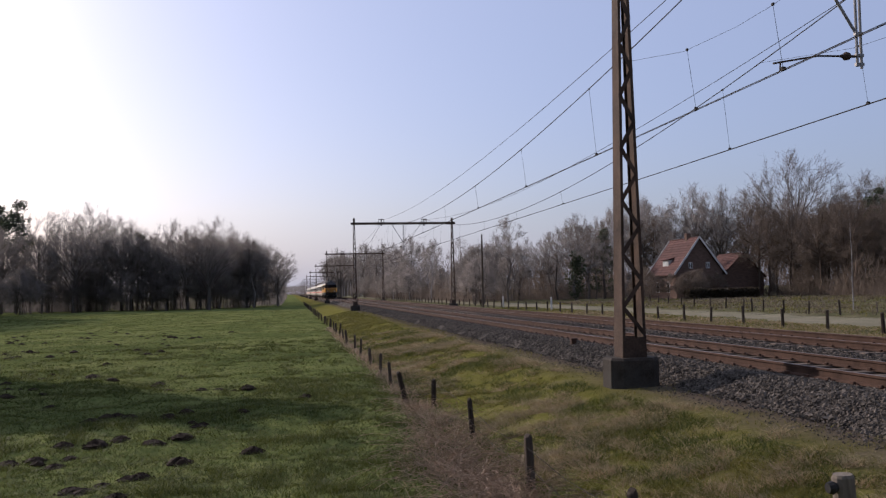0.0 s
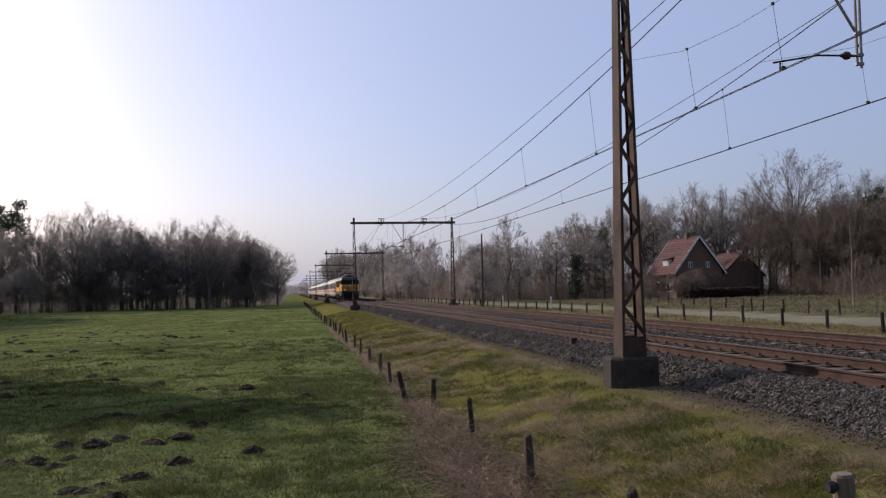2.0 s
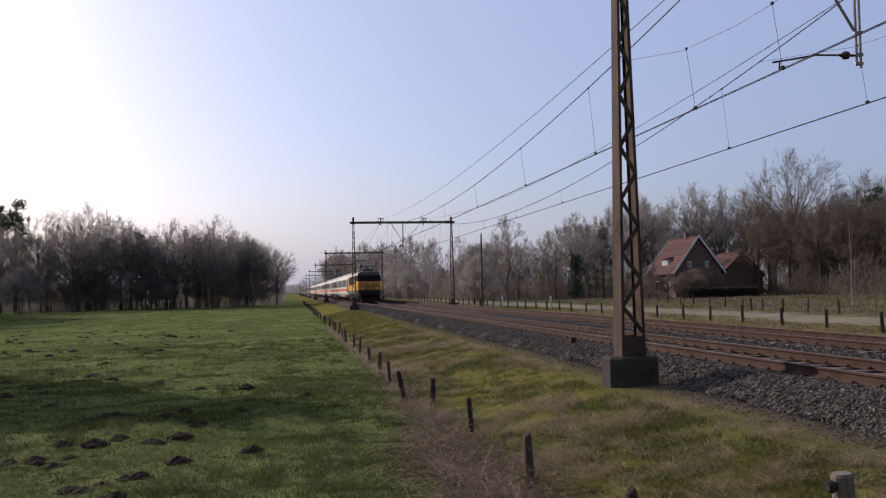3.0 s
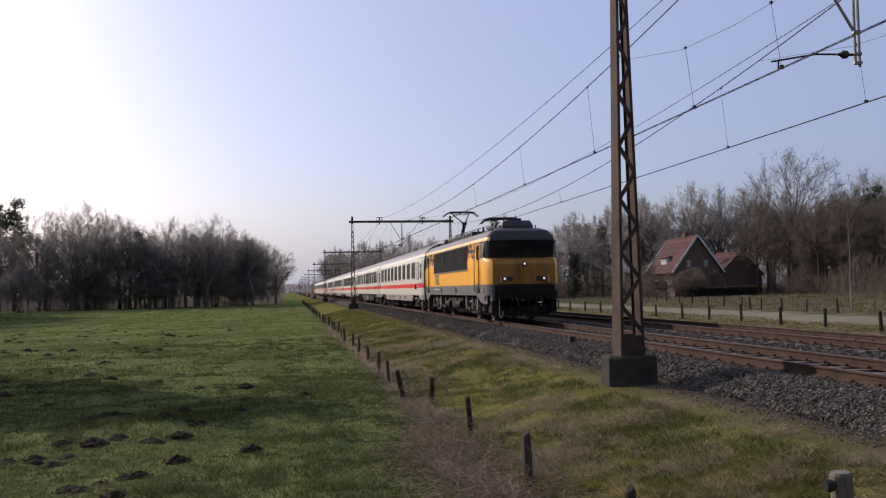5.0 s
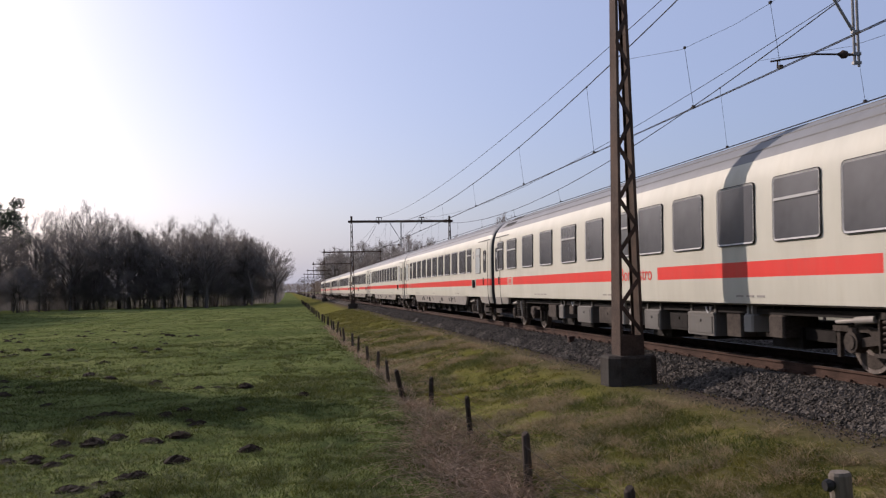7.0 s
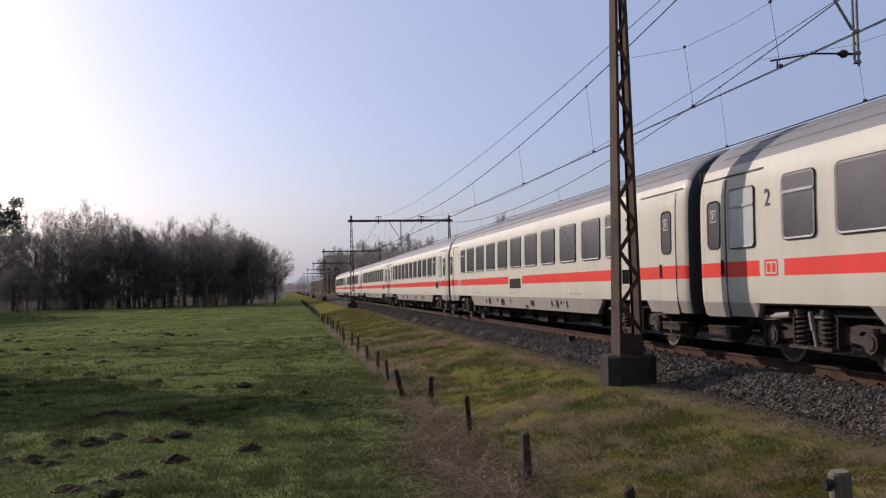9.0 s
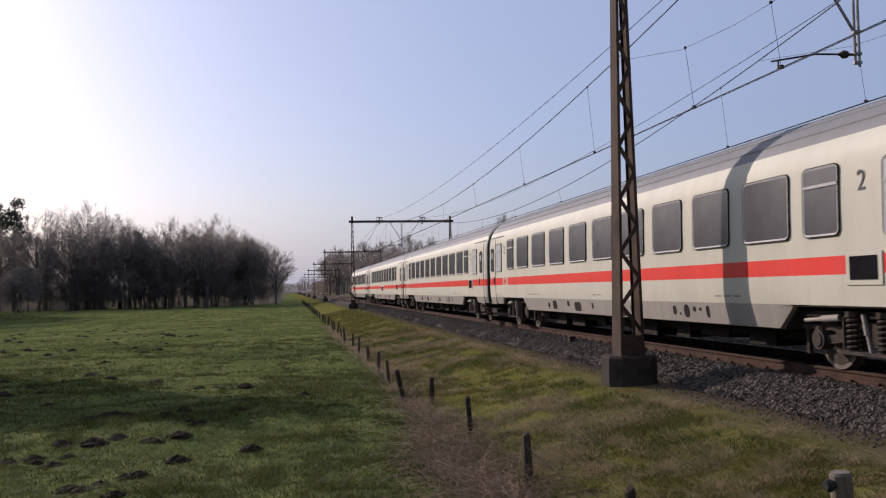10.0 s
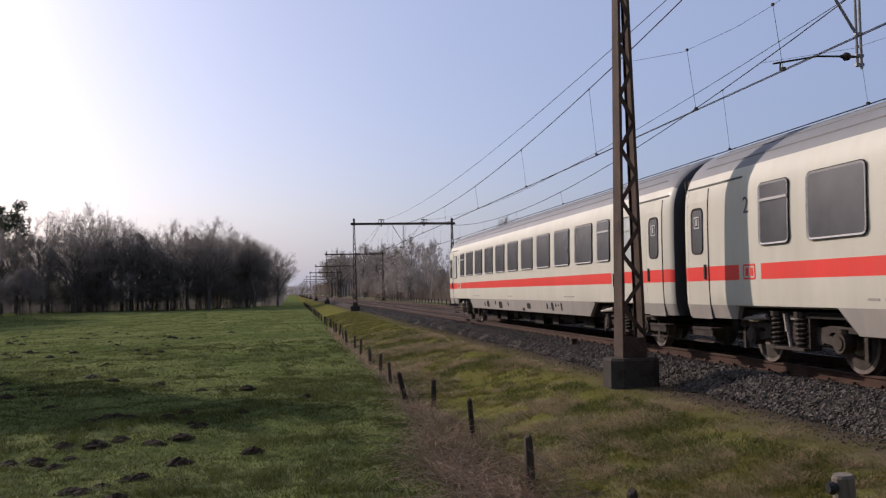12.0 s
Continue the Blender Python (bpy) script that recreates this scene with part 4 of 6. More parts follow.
def build_loco():
    lo = thing("electric_locomotive", "yellow electric locomotive with grey skirt and roof", "locomotive")
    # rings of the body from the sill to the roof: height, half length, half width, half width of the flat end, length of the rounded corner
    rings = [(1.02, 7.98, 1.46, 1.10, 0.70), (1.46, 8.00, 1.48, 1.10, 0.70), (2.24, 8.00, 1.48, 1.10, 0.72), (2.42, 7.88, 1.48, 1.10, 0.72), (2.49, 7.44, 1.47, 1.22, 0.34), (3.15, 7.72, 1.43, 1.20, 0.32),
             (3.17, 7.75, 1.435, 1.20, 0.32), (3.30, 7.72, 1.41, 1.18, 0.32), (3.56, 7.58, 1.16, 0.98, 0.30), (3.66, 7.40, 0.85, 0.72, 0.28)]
    verts, faces, slots = [], [], []
    for z, L, W, E, c in rings:
        L += 0.2
        q = 0.16 if z < 2.45 else 0.04          # the rear nose stands out a little further
        arc = [(E + (W - E) * math.sin(k * math.pi / 8), c * (1 - math.cos(k * math.pi / 8))) for k in range(5)]
        front, rear = [(x, -L + d) for x, d in arc], [(x, L + q - d) for x, d in reversed(arc)]
        loop = front + [(W, -7.3), (W, 6.2)] + rear + [(-x, y) for x, y in reversed(rear)] + [(-W, 7.04), (-W, -6.86)] + [(-x, y) for x, y in reversed(front)]
        verts += [(x, y + 0.2, z) for x, y in loop]
    n = 24
    for i in range(len(rings) - 1):
        for j in range(n):
            k = (j + 1) % n
            faces.append((i * n + j, i * n + k, (i + 1) * n + k, (i + 1) * n + j))
            end, cab = j in (11, 23), j in (4, 6, 16, 18)
            corner = not end and not cab and j not in (5, 17)
            if i == 0:
                sl = 3 if end else 1
            elif i <= 3:
                # end faces take the darker nose yellow, which carries their shade
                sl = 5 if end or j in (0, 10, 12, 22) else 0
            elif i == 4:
                sl = 4 if end or j in (0, 10, 12, 22) else 1 if cab or corner else 0
            elif i in (5, 6):
                # pale band and roof turn anthracite at the ends: shade put into colour
                sl = 6 if end or j in (0, 10, 12, 22) else 2
            else:
                sl = 6 if end or corner else 1
            slots.append(sl)
    faces += [tuple(reversed(range(n))), tuple(range(9 * n, 10 * n))]
    slots += [3, 1]
    b = Solid()
    b.v, b.f, b.m = verts, faces, slots
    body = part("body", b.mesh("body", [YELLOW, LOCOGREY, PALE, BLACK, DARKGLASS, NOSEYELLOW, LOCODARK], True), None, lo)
    body.data.set_sharp_from_angle(angle=radians(25))
    mod = body.modifiers.new("edges", 'BEVEL')
    mod.width, mod.segments, mod.limit_method, mod.angle_limit = 0.03, 2, 'ANGLE', radians(32)
    for sgn in (1, -1):
        turn = pose(0, 0, 0, 0, 0, 0 if sgn > 0 else 180)
        g = Solid()
        y0, y1 = (-4.13, 4.82) if sgn > 0 else (-4.82, 4.13)

        def xw(z):
            return -float(np.interp(z, [1.45, 2.5, 3.16, 3.30], [1.48, 1.47, 1.43, 1.41]))
        za, zb = 2.11, 3.14
        g.loft([[(xw(za) - 0.03, y, za), (xw(2.5) - 0.03, y, 2.5), (xw(zb) - 0.03, y, zb), (xw(zb) + 0.05, y, zb), (xw(za) + 0.05, y, za)] for y in (y0, y1)])
        grille = part("side_grille", g, GRILLE, lo, "long black louvred side panel", m=turn)
        fr = Solid()
        for z in (za - 0.02, zb - 0.02):
            fr.box(xw(z) - 0.045, xw(z), y0 - 0.03, y1 + 0.03, z, z + 0.045)
        part("grille_frame", fr, LOCOGREY, grille)
        gut = Solid()
        gut.box(xw(3.16) - 0.022, xw(3.16) + 0.02, -7.2, 7.6, 3.145, 3.165)
        part("gutter", gut, LOCODARK, lo, m=turn)
        for yj in (-3.9, -1.2, 1.5) if sgn > 0 else ():
            part("grille_joint", Solid().box(xw(2.6) - 0.036, xw(2.6) - 0.02, yj, yj + 0.03, za + 0.04, zb - 0.06), GRILLE, grille)
        for yd, face in ((-6.25, 1), (6.83, -1)) if sgn > 0 else ((-6.83, 1), (6.25, -1)):
            d = Solid()
            for za2, zb2, wd, out, sl in ((1.47, 3.12, 0.37, 0.006, 1), (1.50, 3.09, 0.335, 0.014, 0)):
                n0 = len(d.v)
                d.add([(xw(za2) - out, yd - wd, za2), (xw(za2) - out, yd + wd, za2), (xw(2.5) - out, yd + wd, 2.5), (xw(2.5) - out, yd - wd, 2.5), (xw(zb2) - out, yd + wd, zb2), (xw(zb2) - out, yd - wd, zb2)],
                      [(3, 2, 1, 0), (5, 4, 2, 3)], sl)
            door = part("cab_door", d, [DOORYELLOW, LOCODARK], lo, m=turn)
            wnd = Solid()
            wnd.box(xw(2.8) - 0.035, xw(2.8), yd - 0.22, yd + 0.22, 2.45, 3.04, 0, 0.02)
            part("door_window", wnd, DARKGLASS, door)
            for dy in (-0.42, 0.42):
                hr = Solid()
                hr.tube([(xw(2.6), yd + dy, 2.62), (xw(2.6) - 0.07, yd + dy, 2.58), (xw(1.5) - 0.07, yd + dy, 1.25), (xw(1.4), yd + dy, 1.18)], 0.019, 6)
                part("handrail", hr, LOCODARK, door, "thin dark handrail")
            st = Solid()
            st.box(-1.49, -1.30, yd - 0.26, yd + 0.26, 1.14, 1.40, 0, 0.01)
            st.box(-1.46, -1.2, yd - 0.26, yd + 0.26, 0.62, 0.66)
            st.box(-1.46, -1.2, yd - 0.26, yd + 0.26, 0.36, 0.40)
            for dy in (-0.26, 0.26):
                st.box(-1.44, -1.40, yd + dy - 0.02, yd + dy + 0.02, 0.36, 1.1)
            part("step", st, BLACK, door)
            # cab side window towards the end of the locomotive
            ya, yb = (-7.30, -6.78) if yd < 0 else (7.36, 7.72)
            if sgn > 0:
                cw = Solid()
                cw.add([(xw(2.58) - 0.012, ya, 2.58), (xw(2.58) - 0.012, yb, 2.58), (xw(3.08) - 0.012, yb + (0.1 if yd > 0 else 0), 3.08), (xw(3.08) - 0.012, ya - (0.1 if yd < 0 else 0), 3.08)], [(3, 2, 1, 0)])
                part("cab_window", cw, TINT, lo, m=turn)
        for ysm, za4, zb4 in ((-5.62, 1.47, 3.13), (6.20, 1.47, 3.13), (-6.98, 1.47, 2.42), (7.35, 1.47, 2.42)) if sgn > 0 else ((-6.20, 1.47, 3.13), (5.62, 1.47, 3.13)):
            seam = Solid()
            for z0, z1 in ((za4, 2.5), (2.5, zb4)) if zb4 > 2.5 else ((za4, zb4),):
                seam.loft([[(xw(z) - 0.004, ysm - 0.008, z), (xw(z) - 0.004, ysm + 0.008, z), (xw(z) + 0.02, ysm + 0.008, z), (xw(z) + 0.02, ysm - 0.008, z)] for z in (z0, z1)])
            part("panel_seam", seam, LOCODARK, lo, m=turn)
        # interlaced double arrow on the side, in plain bars
        for yl, sc in ((-4.95, 1.0), (5.7, 1.0)) if sgn > 0 else ((-5.7, 1.0), (4.95, 1.0)):
            for line in (((510, 255), (470, 190), (512, 121), (550, 125), (592, 192), (655, 196)), ((632, 121), (675, 188), (634, 258), (594, 253), (550, 187), (488, 183))):
                lg = Solid()
                for (a, b2), (c, e) in zip(line[:-1], line[1:]):
                    ya, za3, yb, zb3 = yl - (a - 573) * 0.0066, 2.86 - (b2 - 190) * 0.0037, yl - (c - 573) * 0.0066, 2.86 - (e - 190) * 0.0037
                    lg.bar((xw(za3) - 0.004, ya, za3), (xw(zb3) - 0.004, yb, zb3), 0.012, 0.145)
                part("emblem", lg, LOCODARK, lo, "dark grey interlaced arrow emblem", m=turn)
    words("1765", 0.72, INK, lo, 3.95, 1.75, -1.487, "running_number").data.offset = 0.012
    for k in range(12):
        wb = Solid()
        wb.box(-1.482, -1.476, 3.3 + 0.10 * k + 0.06 * (k // 2), 3.3 + 0.10 * k + 0.06 * (k // 2) + 0.06, 1.27, 1.335)
        part("lettering_bar", wb, WHITEINK, lo)
    for y in (-1.3, 2.55):
        jk = Solid()
        jk.disc(-1.50, -1.44, y, 1.28, 0.14, 16)
        part("jacking_ring", jk, LOCODARK, lo)
    # ends
    for sgn in (-1, 1):
        turn = pose(0, 0.2 * sgn + 0.2, 0, 0, 0, 0 if sgn < 0 else 180)
        ws = Solid()
        for x0, x1 in ((-1.1, -0.04), (0.04, 1.1)):
            ws.add([(x0, -7.485, 2.56), (x1, -7.485, 2.56), (x1, -7.72, 3.11), (x0, -7.72, 3.11)], [(0, 1, 2, 3)])
        part("windscreen", ws, DARKGLASS, lo, "dark raked windscreen", m=turn)
        wp = Solid()
        for x in (-0.75, 0.35):
            wp.tube([(x, -7.49, 2.54), (x + 0.35, -7.68, 2.93)], 0.014, 5)
        part("wiper", wp, BLACK, lo, m=turn)
        for x, z, r in ((-0.80, 1.67, 0.085), (0.76, 1.67, 0.085), (0.0, 2.24, 0.08)):
            hl = Solid()
            hl.tube([(x, -7.98, z), (x, -8.05, z), (x, -8.05, z)], [r * 1.25, r * 1.2, r * 0.9], 16)
            h = part("headlight", hl, LOCODARK, lo, m=turn)
            gl = Solid()
            gl.tube([(x, -8.045, z), (x, -8.062, z)], [r * 0.62, r * 0.42], 14)
            part("lens", gl, LAMPGLASS if sgn < 0 else FROST, h)
        for x in (-0.56, 0.56):
            tl = Solid()
            tl.tube([(x, -7.98, 1.67), (x, -8.04, 1.67)], [0.105, 0.09], 14)
            part("tail_light", tl, LOCODARK, lo, m=turn)
        for x in (-0.95, 0.95):
            gh = Solid()
            gh.tube([(x, -8.0, 1.52), (x, -8.07, 1.54), (x, -8.07, 1.74), (x, -8.0, 1.76)], 0.015, 6)
            part("grab_handle", gh, CHROME, lo, m=turn)
        bb = Solid()
        bb.box(-1.2, 1.2, -8.06, -7.6, 0.86, 1.42, 0, 0.03)
        part("buffer_beam", bb, BLACK, lo, m=turn)
        sp = Solid()
        for sx in (-1, 1):
            sp.box(min(sx * 1.0, sx * 1.3), max(sx * 1.0, sx * 1.3), -7.9, -7.3, 0.36, 0.88, 0, 0.04)
        sp.box(-1.0, 1.0, -7.9, -7.7, 0.22, 0.62, 0, 0.03)
        part("snow_plough", sp, BLACK, lo, m=turn)
        for x in (-0.88, 0.88):
            bf = Solid()
            bf.tube([(x, -8.0, 1.06), (x, -8.42, 1.06)], 0.12, 12)
            bf.box(x - 0.27, x + 0.27, -8.50, -8.42, 0.90, 1.22, 0, 0.03)
            part("buffer", bf, BLACK, lo, m=turn)
        hk = Solid()
        hk.box(-0.07, 0.07, -8.5, -8.0, 0.98, 1.12)
        hk.tube([(0, -8.45, 1.0), (0, -8.52, 0.7), (0, -8.36, 0.48)], 0.03, 6)
        part("coupling_hook", hk, BLACK, lo, m=turn)
        for sx in (-1, 1):
            part("end_skirt", Solid().box(min(sx * 1.36, sx * 1.46), max(sx * 1.36, sx * 1.46), -7.4, -6.85, 0.86, 1.06, 0, 0.02).box(min(sx * 1.1, sx * 1.3), max(sx * 1.1, sx * 1.3), -7.95, -7.4, 0.82, 1.06, 0, 0.02), LOCOGREY, lo, m=turn)
            part("jumper_socket", Solid().disc(sx * 1.47 - 0.03, sx * 1.47 + 0.03, -7.22, 1.26, 0.09, 14), SKIRT, lo, m=turn)
        ho = Solid()
        ho.tube([(-0.98 - 0.13 * math.sin(a * 0.9) * (0.3 + a / 6), -8.06 - 0.1 * math.sin(a * 0.5), 0.70 + 0.52 * math.cos(a)) for a in [0.22 * k for k in range(20)]], 0.02, 7)
        part("heating_hose", ho, SKIRT, lo, "pale dusty looped hose", m=turn)
        for x, dx in ((-0.55, -0.12), (-0.38, 0.1), (0.42, -0.1), (0.62, 0.12)):
            ho = Solid()
            ho.tube([(x, -8.02, 0.98), (x, -8.2, 0.86), (x + dx, -8.28, 0.55), (x + dx, -8.2, 0.36), (x, -8.1, 0.44)], 0.024, 6)
            part("brake_hose", ho, RUBBER, lo, m=turn)
        # box on the cab roof
        rb = Solid()
        rb.loft([[(-0.64 + d, -7.12 + e, z), (0.64 - d, -7.12 + e, z), (0.64 - d, -6.12 - e, z), (-0.64 + d, -6.12 - e, z)] for d, e, z in ((0, 0, 3.50), (0.01, 0.03, 3.80), (0.10, 0.17, 4.00))])
        box = part("roof_box", rb, LOCODARK, lo, "dark roof box with side intakes", m=turn)
        for sx in (-0.655, 0.625):
            part("intake_grille", Solid().box(sx, sx + 0.03, -6.85, -6.50, 3.66, 3.82, 0, 0.005), BLACK, box)
        hn = Solid()
        hn.tube([(0.78, -6.9, 3.6), (0.78, -6.9, 3.82)], 0.03, 6)
        part("horn", hn, BLACK, lo, m=turn)
    # roof gear
    for k in range(8):
        rg = Solid()
        y = -1.6 + 0.62 * k
        rg.box(-0.72, 0.72, y, y + 0.5, 3.50, 3.92, 0, 0.04)
        part("resistor_housing", rg, LOCODARK, lo, "black roof housing")
    bus = Solid()
    for x in (-0.5, 0.35):
        bus.tube([(x, -3.2, 4.0), (x, 3.6, 4.05)], 0.025, 6)
        for y in (-3.0, -1.9, 3.3):
            bus.tube([(x, y, 3.70), (x, y, 3.78), (x, y, 3.86), (x, y, 4.0)], [0.07, 0.04, 0.07, 0.03], 8)
    part("busbar", bus, LOCODARK, lo)
    for y0, raised, sg in ((4.35, True, 1), (-4.95, False, -1)):
        pan = part("pantograph", Solid().box(-0.62, 0.62, y0 - 0.85, y0 + 0.85, 3.80, 3.86, 0, 0.01).box(-0.62, -0.52, y0 - 0.85, y0 + 0.85, 3.84, 3.93).box(0.52, 0.62, y0 - 0.85, y0 + 0.85, 3.84, 3.93), LOCODARK, lo,
                   "raised single arm pantograph" if raised else "folded single arm pantograph")
        ins = Solid()
        for x in (-0.55, 0.55):
            for y in (y0 - 0.7, y0 + 0.7):
                ins.tube([(x, y, 3.58), (x, y, 3.66), (x, y, 3.72), (x, y, 3.82)], [0.06, 0.04, 0.06, 0.03], 8)
        part("base_insulator", ins, LOCODARK, pan)
        hinge, knee = (y0 + 0.45, 3.95), ((y0 - 0.45, 4.66) if raised else (y0 - 0.95, 4.02))
        head = (y0 + 0.45, 5.22) if raised else (y0 + 0.55, 4.16)
        arm = Solid()
        arm.tube([(0, hinge[0], hinge[1]), (0, knee[0], knee[1])], [0.09, 0.065], 8)
        arm.tube([(0.12, hinge[0] + 0.25, hinge[1] - 0.03), (0.1, knee[0] + 0.12, knee[1] - 0.06)], 0.02, 6)
        arm.box(-0.12, 0.12, knee[0] - 0.08, knee[0] + 0.08, knee[1] - 0.06, knee[1] + 0.08)
        part("lower_arm", arm, LOCODARK, pan)
        up = Solid()
        for sx in (-1, 1):
            up.tube([(sx * 0.05, knee[0], knee[1] + 0.04), (sx * 0.42, head[0], head[1])], [0.04, 0.028], 6)
        up.tube([(-0.42, head[0], head[1]), (0.42, head[0], head[1])], 0.02, 6)
        part("upper_arm", up, LOCODARK, pan)
        hd = Solid()
        for dy in (-0.19, 0.19):
            y = head[0] + dy
            z = head[1] + 0.10
            hd.tube([(-0.95, y, z - 0.22), (-0.72, y, z - 0.02), (-0.55, y, z + 0.02), (0.55, y, z + 0.02), (0.72, y, z - 0.02), (0.95, y, z - 0.22)], [0.02, 0.03, 0.045, 0.045, 0.03, 0.02], 6)
        for x in (-0.5, 0.5):
            hd.tube([(x, head[0] - 0.19, head[1] + 0.1), (x * 0.85, head[0], head[1]), (x, head[0] + 0.19, head[1] + 0.1)], 0.014, 5)
        part("collector_head", hd, LOCODARK, pan)
        if not raised:
            for x, a, c in ((-0.45, -0.5, 0.25), (-0.2, 0.1, 0.7), (0.15, -0.7, -0.1), (0.4, -0.2, 0.5), (-0.5, 0.3, 0.8), (0.5, -0.8, 0.1)):
                part("spring_link", Solid().tube([(x, y0 + a, 3.88), (x * 0.8, y0 + (a + c) / 2, 4.06), (x * 0.6, y0 + c, 3.95)], [0.07, 0.05, 0.075], 6), LOCODARK, pan)
            part("collector_frame", Solid().tube([(-0.8, y0 + 0.30, 4.22), (0.8, y0 + 0.30, 4.22)], 0.035, 6).tube([(-0.7, y0 + 0.80, 4.20), (0.7, y0 + 0.80, 4.20)], 0.03, 6).tube([(-0.55, y0 - 0.7, 4.0), (-0.5, y0 + 0.8, 4.20)], 0.035, 6).tube([(0.55, y0 - 0.7, 4.0), (0.5, y0 + 0.8, 4.20)], 0.035, 6), LOCODARK, pan)
            for x in (-0.75, -0.45, 0.45, 0.75):
                part("head_horn", Solid().tube([(x, y0 + 0.30, 4.26), (x, y0 + 0.55, 4.20), (x * 1.1, y0 + 0.66, 4.06)], [0.03, 0.03, 0.018], 6), LOCODARK, pan)
    # running gear
    for y in (-4.6, 4.6):
        bg = add_bogie(lo, y, 1.40)
        for k, dy in enumerate((-1.9, -0.55, 0.55, 1.9)):
            for sx in (-1.2, 1.2):
                bx = Solid()
                bx.box(sx - 0.08, sx + 0.08, dy - 0.16, dy + 0.16, 0.42, 1.06, 0, 0.03)
                part("suspension_bracket", bx, UNDERBOX if k % 2 else GRIME, bg)
        for sx in (-1.22, 1.22):
            part("sand_pipe", Solid().tube([(sx, -2.1, 0.95), (sx, -2.15, 0.55), (sx * 0.7, -2.0, 0.15)], 0.022, 6), GRIME, bg)
            for dy in (-1.4, 1.4):
                part("axle_link", Solid().bar((sx * 1.04, dy - 0.45, 0.42), (sx * 1.04, dy + 0.1, 0.50), 0.06, 0.10), GRIME, bg)
    for sx in (-1, 1):
        for ys in (((-7.55, 0.70), (-6.75, 0.74), (-5.95, 1.00)), ((7.95, 0.70), (7.15, 0.74), (6.35, 1.00))):
            sk = Solid()
            ring = [[(sx * xo, y, zb), (sx * xo, y, 1.06), (sx * (xo - 0.04), y, 1.06), (sx * (xo - 0.04), y, zb)] for (y, zb), xo in zip(ys, (1.40, 1.463, 1.463))]
            sk.loft(ring)
            part("cab_skirt", sk, LOCOGREY, lo)
    ub = Solid()
    ub.box(-1.25, 1.25, -1.9, 1.9, 0.45, 0.95, 0, 0.04)
    ub.box(-1.30, 1.30, -0.6, 0.7, 0.52, 0.92, 0, 0.05)
    ub.tube([(-1.25, -1.75, 0.62), (-1.25, -0.8, 0.62)], 0.17, 12)
    ub.tube([(-1.25, 0.9, 0.62), (-1.25, 1.8, 0.62)], 0.17, 12)
    part("equipment_case", ub, BLACK, lo)
    for y, z0, z1 in ((-2.6, 0.3, 0.9), (-2.2, 0.42, 0.95), (2.2, 0.35, 0.9), (2.7, 0.28, 0.85), (0.8, 0.3, 0.6)):
        part("brake_pipe", Solid().tube([(-1.24, y - 0.25, z1), (-1.27, y - 0.1, (z0 + z1) / 2), (-1.27, y + 0.08, z0), (-1.2, y + 0.3, z0 + 0.1)], 0.022, 6), GRIME, lo)
    fl = Solid()
    fl.box(-1.2, 1.2, -7.6, 7.6, 0.88, 1.0)
    part("underframe", fl, BLACK, lo)
    return lo


loco = build_loco()


